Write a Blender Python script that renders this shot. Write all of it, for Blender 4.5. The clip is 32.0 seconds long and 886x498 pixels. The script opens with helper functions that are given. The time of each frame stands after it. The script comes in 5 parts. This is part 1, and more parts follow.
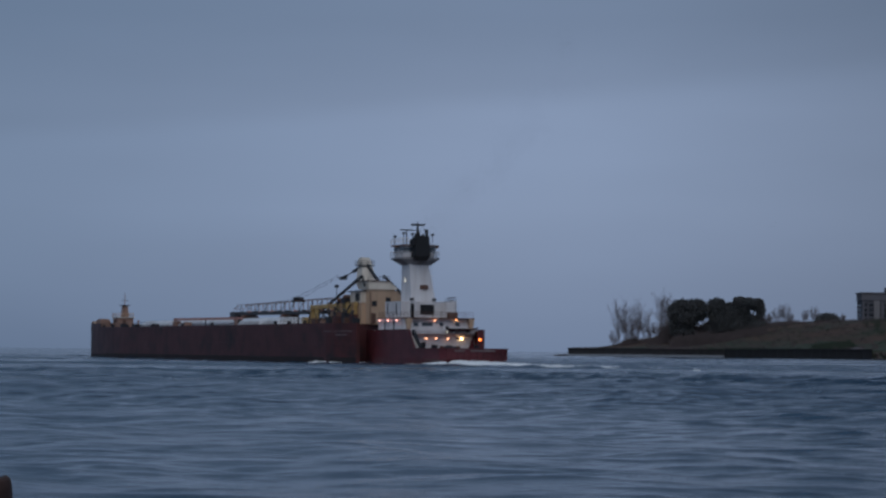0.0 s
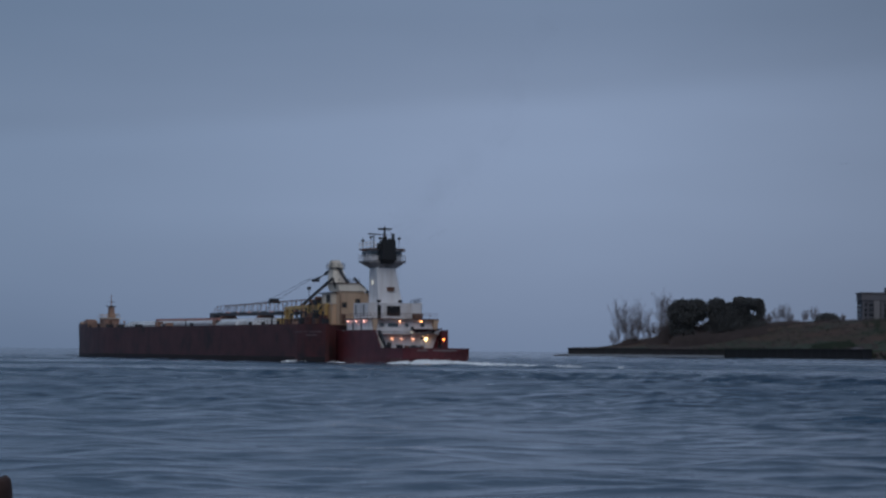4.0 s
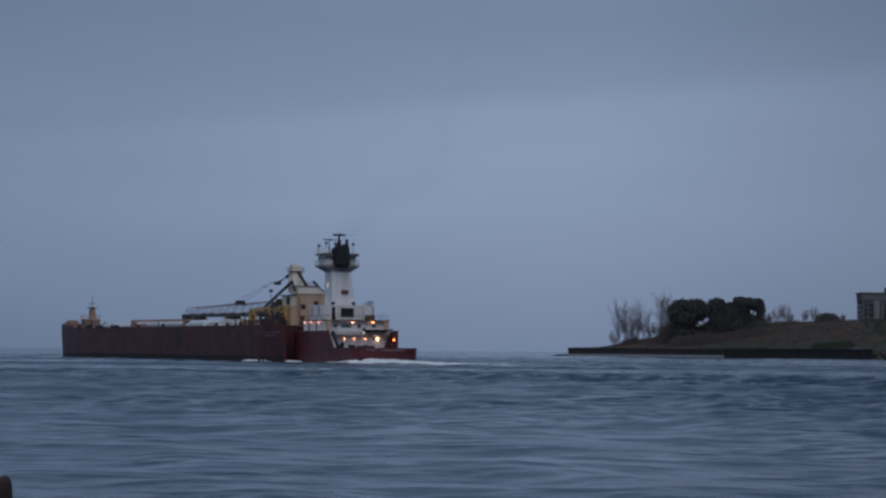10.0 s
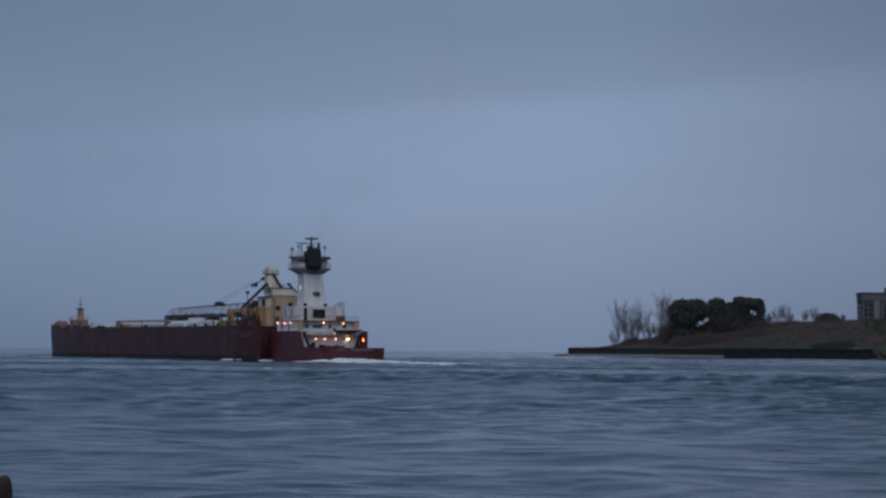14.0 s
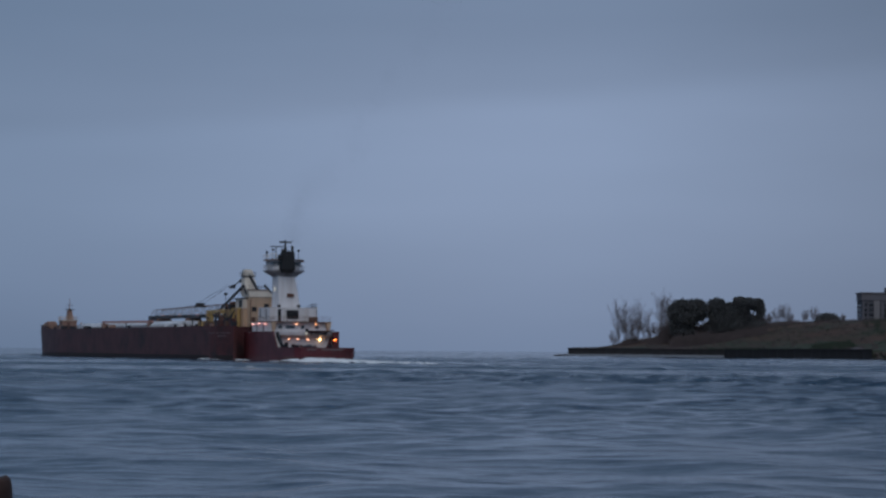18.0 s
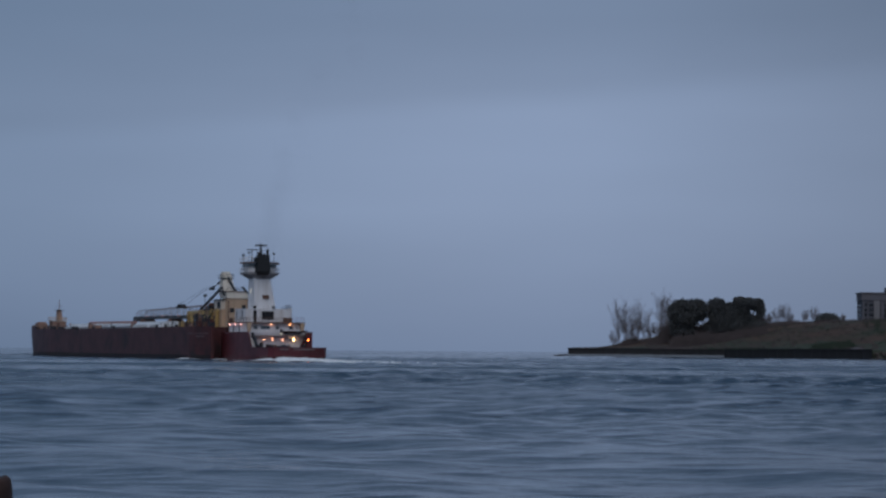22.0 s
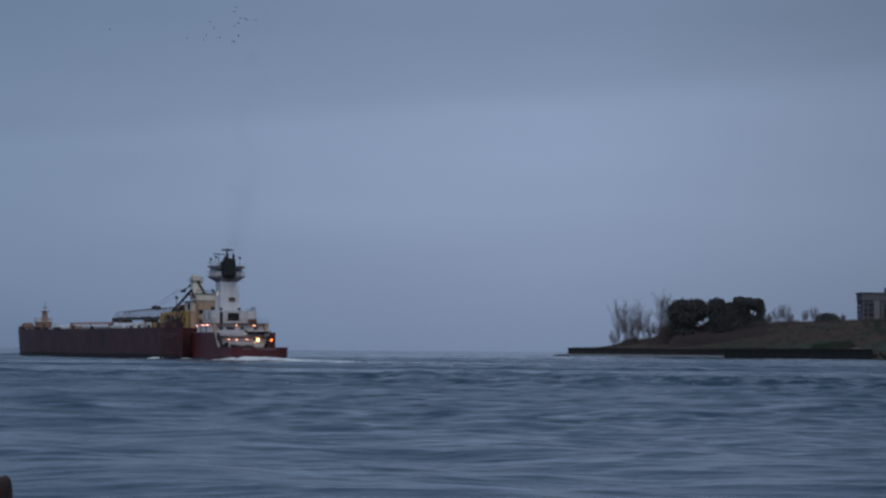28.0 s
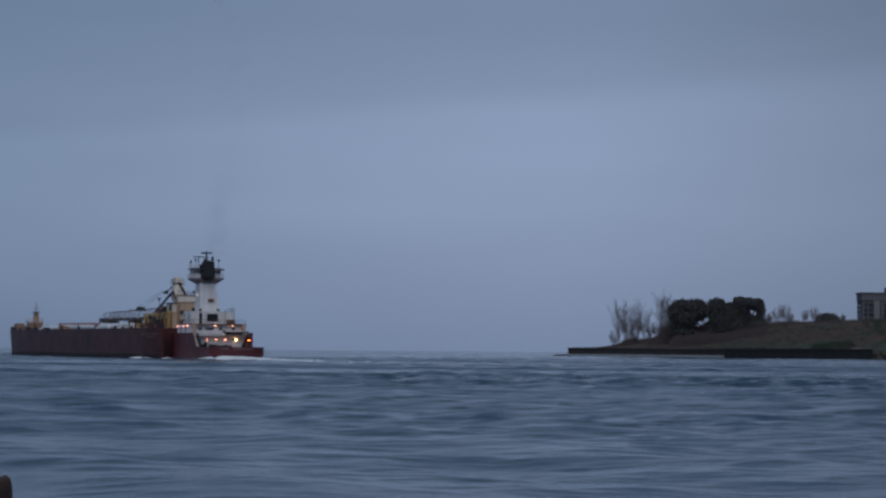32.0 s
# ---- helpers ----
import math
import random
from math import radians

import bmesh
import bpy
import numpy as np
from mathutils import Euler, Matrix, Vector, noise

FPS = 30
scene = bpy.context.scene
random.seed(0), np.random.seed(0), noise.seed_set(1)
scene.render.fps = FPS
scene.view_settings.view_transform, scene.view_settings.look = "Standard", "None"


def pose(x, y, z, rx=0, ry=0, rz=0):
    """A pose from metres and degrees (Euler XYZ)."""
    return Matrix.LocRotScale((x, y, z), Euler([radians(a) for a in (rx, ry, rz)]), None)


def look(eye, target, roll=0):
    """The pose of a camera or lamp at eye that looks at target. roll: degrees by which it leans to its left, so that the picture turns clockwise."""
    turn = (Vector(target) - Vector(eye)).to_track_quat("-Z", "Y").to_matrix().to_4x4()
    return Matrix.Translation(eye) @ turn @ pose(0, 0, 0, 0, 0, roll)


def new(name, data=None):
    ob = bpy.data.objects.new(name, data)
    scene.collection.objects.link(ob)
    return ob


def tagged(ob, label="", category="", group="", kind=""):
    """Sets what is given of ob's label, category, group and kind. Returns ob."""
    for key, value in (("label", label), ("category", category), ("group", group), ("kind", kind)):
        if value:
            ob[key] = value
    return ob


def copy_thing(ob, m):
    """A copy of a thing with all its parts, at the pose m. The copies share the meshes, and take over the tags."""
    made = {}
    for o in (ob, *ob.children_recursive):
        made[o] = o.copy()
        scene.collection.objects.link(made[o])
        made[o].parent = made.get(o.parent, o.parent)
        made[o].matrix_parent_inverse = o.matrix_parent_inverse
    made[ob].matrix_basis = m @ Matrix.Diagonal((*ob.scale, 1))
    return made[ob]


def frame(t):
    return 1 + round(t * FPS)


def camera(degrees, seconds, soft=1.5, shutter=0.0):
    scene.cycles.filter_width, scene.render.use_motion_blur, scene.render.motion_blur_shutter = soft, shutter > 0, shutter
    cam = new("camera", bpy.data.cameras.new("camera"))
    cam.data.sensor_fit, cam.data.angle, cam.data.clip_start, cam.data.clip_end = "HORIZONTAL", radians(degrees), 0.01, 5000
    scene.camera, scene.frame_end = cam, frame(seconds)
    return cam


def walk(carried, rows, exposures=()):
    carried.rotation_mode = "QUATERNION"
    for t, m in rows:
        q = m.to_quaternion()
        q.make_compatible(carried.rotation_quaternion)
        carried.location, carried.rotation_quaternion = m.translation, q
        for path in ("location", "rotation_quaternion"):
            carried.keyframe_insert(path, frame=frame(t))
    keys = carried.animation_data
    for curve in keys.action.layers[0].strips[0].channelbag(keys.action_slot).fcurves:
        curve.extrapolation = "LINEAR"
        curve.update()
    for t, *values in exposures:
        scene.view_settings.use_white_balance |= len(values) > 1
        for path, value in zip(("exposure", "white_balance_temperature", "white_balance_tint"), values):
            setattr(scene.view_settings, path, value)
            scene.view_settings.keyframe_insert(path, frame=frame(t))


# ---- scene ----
# The camera stands still on the shore, 2.55 m above the water, and looks out over the river mouth.
cam = camera(23.75, 32.0, soft=2.55)
EYE = (0.0, 0.0, 2.555)
VIEW = look(EYE, (-0.375, 1000.0, 2.555 + 48.0), 0.457)
walk(cam, [(0.0, VIEW), (32.0, VIEW)], [(0.0, 0.0), (8.0, 0.03), (20.0, 0.08), (32.0, 0.11)])

# ---------------------------------------------------------------- the ship's way
SHIP_X, SHIP_Y, HEADING = -6.75, 385.07, 23.95


def ship_pose(t):
    """Slowly turning and gathering way."""
    run = 3.891 * t + 0.0046 * t * t
    half = radians(HEADING - 0.0167 * t - 0.000103 * t * t)
    return pose(SHIP_X - math.sin(half) * run, SHIP_Y + math.cos(half) * run, 0, 0, 0, HEADING - 0.0334 * t - 0.000309 * t * t)


# ---------------------------------------------------------------- light: overcast dusk
world = bpy.data.worlds.new("overcast_dusk")
scene.world = world
world.use_nodes = True
wn, wl = world.node_tree.nodes, world.node_tree.links
wn.clear()


def wnode(kind, **values):
    n = wn.new(kind)
    for key, value in values.items():
        n.inputs[key].default_value = value
    return n


w_out = wn.new("ShaderNodeOutputWorld")
w_coord = wn.new("ShaderNodeTexCoord")
w_sep = wn.new("ShaderNodeSeparateXYZ")
wl.new(w_coord.outputs["Generated"], w_sep.inputs[0])
sky = wn.new("ShaderNodeTexSky")
sky.sky_type, sky.sun_disc = "NISHITA", False
sky.sun_elevation, sky.sun_rotation = radians(4), radians(200)
sky_bg = wnode("ShaderNodeBackground", Strength=0.05)
wl.new(sky.outputs[0], sky_bg.inputs["Color"])
# the cloud cover: paler towards the horizon, with a higher, darker bank whose edge rises to the right
w_ramp = wn.new("ShaderNodeValToRGB")
w_map = wnode("ShaderNodeMapRange")
w_map.inputs["From Min"].default_value, w_map.inputs["From Max"].default_value = -0.02, 0.30
wl.new(w_sep.outputs["Z"], w_map.inputs["Value"])
wl.new(w_map.outputs[0], w_ramp.inputs[0])
els = w_ramp.color_ramp.elements
els[0].position, els[0].color = 0.0, (0.148, 0.206, 0.322, 1)
els[1].position, els[1].color = 1.0, (0.157, 0.222, 0.340, 1)
for place, colour in ((0.10, (0.182, 0.245, 0.374, 1)), (0.27, (0.229, 0.300, 0.449, 1)), (0.42, (0.229, 0.300, 0.449, 1)), (0.55, (0.188, 0.255, 0.388, 1))):
    e = els.new(place)
    e.color = colour
w_scale = wn.new("ShaderNodeMapping")
w_scale.inputs["Scale"].default_value = (2.2, 2.2, 9.0)
w_scale.inputs["Rotation"].default_value = (0, radians(-4), 0)
wl.new(w_coord.outputs["Generated"], w_scale.inputs[0])
w_noise = wnode("ShaderNodeTexNoise", Scale=1.6, Detail=3.0, Roughness=0.5)
wl.new(w_scale.outputs[0], w_noise.inputs["Vector"])
w_amt = wnode("ShaderNodeMapRange")
w_amt.inputs["From Min"].default_value, w_amt.inputs["From Max"].default_value = 0.3, 0.7
w_amt.inputs["To Min"].default_value, w_amt.inputs["To Max"].default_value = 0.95, 1.05
wl.new(w_noise.outputs["Fac"], w_amt.inputs["Value"])
# the bank's soft edge
w_edge = wn.new("ShaderNodeVectorMath")
w_edge.operation = "DOT_PRODUCT"
w_edge.inputs[1].default_value = (-0.085, 0.0, 1.0)
wl.new(w_coord.outputs["Generated"], w_edge.inputs[0])
w_bank = wnode("ShaderNodeMapRange")
w_bank.interpolation_type = "SMOOTHSTEP"
w_bank.inputs["From Min"].default_value, w_bank.inputs["From Max"].default_value = 0.108, 0.124
w_bank.inputs["To Min"].default_value, w_bank.inputs["To Max"].default_value = 1.0, 0.91
wl.new(w_edge.outputs["Value"], w_bank.inputs["Value"])
w_mul = wn.new("ShaderNodeMath")
w_mul.operation = "MULTIPLY"
w_side = wn.new("ShaderNodeValToRGB")
w_side_map = wnode("ShaderNodeMapRange")
w_side_map.inputs["From Min"].default_value, w_side_map.inputs["From Max"].default_value = -0.5, 0.5
wl.new(w_sep.outputs["X"], w_side_map.inputs["Value"])
wl.new(w_side_map.outputs[0], w_side.inputs[0])
w_side.color_ramp.interpolation = "EASE"
w_side.color_ramp.elements[0].position, w_side.color_ramp.elements[0].color = 0.24, (0.82, 0.82, 0.82, 1)
w_side.color_ramp.elements[1].position, w_side.color_ramp.elements[1].color = 0.55, (1, 1, 1, 1)
e = w_side.color_ramp.elements.new(0.78)
e.color = (0.74, 0.74, 0.74, 1)
w_all = wn.new("ShaderNodeMath")
w_all.operation = "MULTIPLY"
wl.new(w_amt.outputs[0], w_all.inputs[0])
wl.new(w_side.outputs[0], w_all.inputs[1])
wl.new(w_all.outputs[0], w_mul.inputs[0])
wl.new(w_bank.outputs[0], w_mul.inputs[1])
cloud_bg = wn.new("ShaderNodeBackground")
# a colder cast over the lake than over the land
w_cast = wn.new("ShaderNodeValToRGB")
w_cast.color_ramp.elements[0].position, w_cast.color_ramp.elements[0].color = 0.22, (0.93, 1.0, 1.03, 1)
w_cast.color_ramp.elements[1].position, w_cast.color_ramp.elements[1].color = 0.5, (1.0, 1.0, 1.0, 1)
wl.new(w_side_map.outputs[0], w_cast.inputs[0])
w_tint = wn.new("ShaderNodeMix")
w_tint.data_type, w_tint.blend_type = "RGBA", "MULTIPLY"
w_tint.inputs["Factor"].default_value = 1.0
wl.new(w_ramp.outputs[0], w_tint.inputs["A"])
wl.new(w_cast.outputs[0], w_tint.inputs["B"])
wl.new(w_tint.outputs["Result"], cloud_bg.inputs["Color"])
wl.new(w_mul.outputs[0], cloud_bg.inputs["Strength"])
w_mix = wnode("ShaderNodeMixShader", Fac=0.94)
wl.new(sky_bg.outputs[0], w_mix.inputs[1])
wl.new(cloud_bg.outputs[0], w_mix.inputs[2])
wl.new(w_mix.outputs[0], w_out.inputs["Surface"])

sun = new("sun", bpy.data.lights.new("sun", "SUN"))
sun.data.energy, sun.data.angle, sun.data.color = 0.85, radians(60), (0.92, 0.95, 1.0)
sun.matrix_world = look((-60, -160, 520), (0, 300, 0))

# ---------------------------------------------------------------- materials


def material(name, base, rough=0.6, metal=0.0, grain=4.0, spread=0.25, stain=None, stain_amount=0.0, bump=0.02, streaks=False, stain_scale=0.35):
    """A painted or natural surface: fine grain, larger patches, and stains that may run downwards."""
    m = bpy.data.materials.new(name)
    m.use_nodes = True
    n, l = m.node_tree.nodes, m.node_tree.links
    b = n["Principled BSDF"]
    b.inputs["Metallic"].default_value = metal
    co = n.new("ShaderNodeTexCoord")
    fine = n.new("ShaderNodeTexNoise")
    fine.inputs["Scale"].default_value, fine.inputs["Detail"].default_value = grain, 6
    l.new(co.outputs["Object"], fine.inputs["Vector"])
    big = n.new("ShaderNodeTexNoise")
    big.inputs["Scale"].default_value, big.inputs["Detail"].default_value = stain_scale, 4
    mp = n.new("ShaderNodeMapping")
    mp.inputs["Scale"].default_value = (1, 1, 0.12) if streaks else (1, 1, 1)
    l.new(co.outputs["Object"], mp.inputs[0])
    l.new(mp.outputs[0], big.inputs["Vector"])
    dark = n.new("ShaderNodeMix")
    dark.data_type = "RGBA"
    dark.inputs["A"].default_value = (*[c * (1 - spread) for c in base], 1)
    dark.inputs["B"].default_value = (*[min(c * (1 + spread), 0.95) for c in base], 1)
    l.new(fine.outputs["Fac"], dark.inputs["Factor"])
    out = dark
    if stain:
        ramp = n.new("ShaderNodeMapRange")
        ramp.inputs["From Min"].default_value, ramp.inputs["From Max"].default_value = 0.45, 0.75
        ramp.inputs["To Max"].default_value = stain_amount
        l.new(big.outputs["Fac"], ramp.inputs["Value"])
        out = n.new("ShaderNodeMix")
        out.data_type = "RGBA"
        out.inputs["B"].default_value = (*stain, 1)
        l.new(ramp.outputs[0], out.inputs["Factor"])
        l.new(dark.outputs["Result"], out.inputs["A"])
    l.new(out.outputs["Result"], b.inputs["Base Color"])
    rr = n.new("ShaderNodeMapRange")
    rr.inputs["To Min"].default_value, rr.inputs["To Max"].default_value = max(rough - 0.12, 0.02), min(rough + 0.12, 1)
    l.new(big.outputs["Fac"], rr.inputs["Value"])
    l.new(rr.outputs[0], b.inputs["Roughness"])
    bp = n.new("ShaderNodeBump")
    bp.inputs["Strength"].default_value, bp.inputs["Distance"].default_value = 0.5, bump
    l.new(fine.outputs["Fac"], bp.inputs["Height"])
    l.new(bp.outputs[0], b.inputs["Normal"])
    return m


def glow(name, colour, strength):
    m = bpy.data.materials.new(name)
    m.use_nodes = True
    b = m.node_tree.nodes["Principled BSDF"]
    b.inputs["Base Color"].default_value = (*colour, 1)
    b.inputs["Emission Color"].default_value = (*colour, 1)
    b.inputs["Emission Strength"].default_value = strength
    return m


RED = material("oxide_red_hull_paint", (0.080, 0.018, 0.018), 0.6, stain=(0.022, 0.016, 0.018), stain_amount=1.0, stain_scale=0.22, grain=1.2, spread=0.4)
RED_TUG = material("tug_red_hull_paint", (0.118, 0.020, 0.025), 0.5, stain=(0.05, 0.020, 0.022), stain_amount=0.7, stain_scale=0.3, grain=1.6, spread=0.35)
DECK_RED = material("deck_red_paint", (0.12, 0.035, 0.03), 0.8, stain=(0.07, 0.05, 0.045), stain_amount=0.6)
WHITE = material("white_ship_paint", (0.74, 0.72, 0.73), 0.45, spread=0.06, stain=(0.36, 0.28, 0.24), stain_amount=0.45, streaks=True, stain_scale=0.8)
CREAM = material("cream_paint", (0.60, 0.42, 0.29), 0.55, spread=0.10, stain=(0.24, 0.15, 0.09), stain_amount=0.5, streaks=True, stain_scale=0.6)
PALE = material("pale_cream_paint", (0.70, 0.63, 0.54), 0.55, spread=0.08, stain=(0.3, 0.24, 0.18), stain_amount=0.4, streaks=True, stain_scale=0.6)
YELLOW = material("yellow_paint", (0.52, 0.35, 0.13), 0.55, spread=0.12, stain=(0.2, 0.1, 0.04), stain_amount=0.5)
# white paint greyed and mottled to carry the shade under the pilothouse platform
SHADE_GREY = material("shade_toned_white_paint", (0.27, 0.26, 0.27), 0.6, spread=0.12, stain=(0.06, 0.05, 0.05), stain_amount=0.9, stain_scale=0.5)
BLACK = material("soot_black_paint", (0.012, 0.012, 0.014), 0.6, spread=0.3)
STEEL = material("dark_steel", (0.035, 0.036, 0.042), 0.55, metal=0.3, spread=0.3)
TAN = material("dull_tan_paint", (0.34, 0.21, 0.16), 0.6, spread=0.15, stain=(0.2, 0.1, 0.07), stain_amount=0.5, streaks=True, stain_scale=0.8)
BOOT = material("dark_waterline_paint", (0.022, 0.014, 0.015), 0.85, spread=0.3, stain=(0.034, 0.026, 0.023), stain_amount=0.5, stain_scale=0.2)
BROWN = material("brown_trim_paint", (0.14, 0.072, 0.052), 0.6, spread=0.2)
PINK = material("faded_red_pipe_paint", (0.52, 0.25, 0.21), 0.6, spread=0.15, stain=(0.18, 0.09, 0.07), stain_amount=0.5)
WORN = material("worn_lettering", (0.15, 0.10, 0.105), 0.7, spread=0.4, grain=3.0, stain=(0.06, 0.02, 0.022), stain_amount=0.8, stain_scale=1.2)
LETTER = material("faded_lettering", (0.24, 0.19, 0.19), 0.7, spread=0.3)
HATCH = material("pale_hatch_cover", (0.64, 0.66, 0.69), 0.5, spread=0.08, stain=(0.3, 0.26, 0.24), stain_amount=0.5)
GLASS = material("dark_window_glass", (0.010, 0.012, 0.015), 0.12, spread=0.1, bump=0.0)
NAVY = material("dark_boat_fabric", (0.07, 0.028, 0.036), 0.6, spread=0.2)
LAMP = glow("warm_lamp_lens", (1.0, 0.42, 0.22), 7.0)
LAMP_PINK = glow("pinkish_lamp_lens", (1.0, 0.42, 0.34), 6.0)
LAMP_RED = glow("red_orange_lamp_lens", (1.0, 0.22, 0.04), 6.0)
LAMP_ORANGE = glow("orange_lamp_lens", (1.0, 0.40, 0.14), 7.0)
LAMP_FLOOD = glow("floodlight_lens", (1.0, 0.60, 0.26), 12.0)
LAMP_WHITE = glow("cool_lamp_lens", (1.0, 0.92, 0.72), 0.6)
# glass colour lightened to carry the sky's reflection
PILOT_GLASS = material("sky_toned_glass", (0.09, 0.11, 0.13), 0.1, spread=0.1, bump=0.0)
FOAM = material("white_foam", (0.80, 0.83, 0.85), 0.7, spread=0.12, grain=3.0, bump=0.1)
SHEET_PILE = material("tarred_sheet_piling", (0.014, 0.014, 0.017), 0.75, spread=0.35, stain=(0.020, 0.018, 0.019), stain_amount=0.4, streaks=True)
CONCRETE = material("weathered_concrete", (0.040, 0.037, 0.038), 0.85, spread=0.2, stain=(0.022, 0.020, 0.020), stain_amount=0.6)
ROCK = material("shore_rock", (0.075, 0.060, 0.054), 0.85, spread=0.35, bump=0.1)
GRASS = material("winter_grass", (0.066, 0.038, 0.026), 0.95, spread=0.45, stain=(0.022, 0.042, 0.027), stain_amount=1.0, stain_scale=0.045, grain=0.5, bump=0.3)
VERGE = material("greener_verge_grass", (0.034, 0.046, 0.028), 0.95, spread=0.45, stain=(0.060, 0.040, 0.028), stain_amount=0.9, stain_scale=0.09, grain=0.5, bump=0.3)
BARK = material("tree_bark", (0.050, 0.042, 0.040), 0.9, spread=0.3)
LIMB = material("bare_limb_bark", (0.105, 0.09, 0.094), 0.9, spread=0.3)
TWIG = material("bare_twigs", (0.17, 0.14, 0.148), 0.9, spread=0.3)
BRUSH = material("dry_brush_stems", (0.092, 0.072, 0.072), 0.95, spread=0.4, grain=0.3)
WEED = material("dark_green_weeds", (0.034, 0.050, 0.034), 0.95, spread=0.4, grain=0.3)
COPING = material("pale_coping_stone", (0.12, 0.115, 0.11), 0.85, spread=0.2)
# pale tone of the added strip that imitates sky-bright water below the wall
BRIGHT_STRIP = material("bright_water_stand_in", (0.20, 0.215, 0.24), 0.45, spread=0.2, stain=(0.17, 0.18, 0.20), stain_amount=0.6, stain_scale=0.2)
LEAF = material("dark_dense_foliage", (0.080, 0.083, 0.085), 0.9, spread=0.15, grain=1.0, stain=(0.085, 0.078, 0.074), stain_amount=0.5, stain_scale=0.2)
FACADE = material("grey_facade_concrete", (0.125, 0.122, 0.14), 0.8, spread=0.1, stain=(0.12, 0.11, 0.11), stain_amount=0.4, stain_scale=0.1)
FIN = material("pale_facade_fin", (0.20, 0.19, 0.20), 0.8, spread=0.1, stain=(0.15, 0.14, 0.14), stain_amount=0.4, stain_scale=0.1)
FACADE_DARK = material("dark_facade_band", (0.09, 0.09, 0.108), 0.8, spread=0.15)
WOOD = material("weathered_piling_wood", (0.060, 0.027, 0.020), 0.9, spread=0.4, grain=14.0, streaks=True, stain=(0.02, 0.016, 0.014), stain_amount=0.7, stain_scale=4.0, bump=0.02)
FEATHER = material("dark_feathers", (0.075, 0.075, 0.085), 0.8)


SMOKE = material("soot_flecks", (0.11, 0.10, 0.096), 0.95, spread=0.2, bump=0.0)


def water_material():
    m = bpy.data.materials.new("grey_blue_river_water")
    m.use_nodes = True
    n, l = m.node_tree.nodes, m.node_tree.links
    b = n["Principled BSDF"]
    b.inputs["Base Color"].default_value = (0.013, 0.047, 0.086, 1)
    b.inputs["Roughness"].default_value = 0.16
    b.inputs["IOR"].default_value = 1.333
    co = n.new("ShaderNodeTexCoord")
    mp = n.new("ShaderNodeMapping")
    mp.inputs["Scale"].default_value = (0.8, 0.8, 1.0)
    l.new(co.outputs["Object"], mp.inputs[0])
    # gusts: long patches of rougher and calmer water
    gust_map = n.new("ShaderNodeMapping")
    gust_map.inputs["Scale"].default_value = (1.0, 0.45, 1.0)
    l.new(co.outputs["Object"], gust_map.inputs[0])
    gust = n.new("ShaderNodeTexNoise")
    gust.inputs["Scale"].default_value, gust.inputs["Detail"].default_value = 0.22, 5
    l.new(gust_map.outputs[0], gust.inputs["Vector"])
    # glassier near the shore, wind-roughened out in the stream
    sep = n.new("ShaderNodeSeparateXYZ")
    l.new(co.outputs["Object"], sep.inputs[0])
    reach = n.new("ShaderNodeMapRange")
    reach.inputs["From Max"].default_value = 1000.0
    l.new(sep.outputs["Y"], reach.inputs["Value"])
    stream = n.new("ShaderNodeValToRGB")
    ends = stream.color_ramp.elements
    ends[0].position, ends[0].color = 0.06, (0.12, 0.12, 0.12, 1)
    ends[1].position, ends[1].color = 0.80, (0.07, 0.07, 0.07, 1)
    for place, value in ((0.15, 0.17), (0.50, 0.17), (0.64, 0.14)):
        e = ends.new(place)
        e.color = (value, value, value, 1)
    l.new(reach.outputs[0], stream.inputs[0])
    ruffle = n.new("ShaderNodeMath")
    ruffle.operation = "MULTIPLY_ADD"
    ruffle.inputs[1].default_value = 0.16
    l.new(gust.outputs["Fac"], ruffle.inputs[0])
    l.new(stream.outputs[0], ruffle.inputs[2])
    # wide slicks and ruffled bands out in the stream
    band_map = n.new("ShaderNodeMapping")
    band_map.inputs["Scale"].default_value = (0.008, 0.020, 1.0)
    l.new(co.outputs["Object"], band_map.inputs[0])
    band = n.new("ShaderNodeTexNoise")
    band.inputs["Scale"].default_value, band.inputs["Detail"].default_value = 1.0, 3
    l.new(band_map.outputs[0], band.inputs["Vector"])
    slick = n.new("ShaderNodeMapRange")
    slick.inputs["From Min"].default_value, slick.inputs["From Max"].default_value = 0.38, 0.62
    slick.inputs["To Min"].default_value, slick.inputs["To Max"].default_value = 0.5, 1.4
    l.new(band.outputs["Fac"], slick.inputs["Value"])
    away = n.new("ShaderNodeMapRange")
    away.inputs["From Min"].default_value, away.inputs["From Max"].default_value = 90.0, 220.0
    l.new(sep.outputs["Y"], away.inputs["Value"])
    share = n.new("ShaderNodeMix")
    share.inputs["A"].default_value = 0.70
    l.new(away.outputs[0], share.inputs["Factor"])
    l.new(slick.outputs[0], share.inputs["B"])
    blur = n.new("ShaderNodeMix")
    blur.inputs["A"].default_value = 0.85
    l.new(away.outputs[0], blur.inputs["Factor"])
    l.new(slick.outputs[0], blur.inputs["B"])
    rough = n.new("ShaderNodeMath")
    rough.operation = "MULTIPLY"
    l.new(ruffle.outputs[0], rough.inputs[0])
    l.new(blur.outputs[0], rough.inputs[1])
    l.new(rough.outputs[0], b.inputs["Roughness"])
    last = None
    for scale, weak, strong, distance, detail in ((0.42, 0.25, 0.95, 0.30, 3), (1.7, 0.22, 0.8, 0.12, 4), (6.5, 0.25, 0.7, 0.034, 3)):
        t = n.new("ShaderNodeTexNoise")
        t.inputs["Scale"].default_value, t.inputs["Detail"].default_value = scale, detail
        l.new(mp.outputs[0], t.inputs["Vector"])
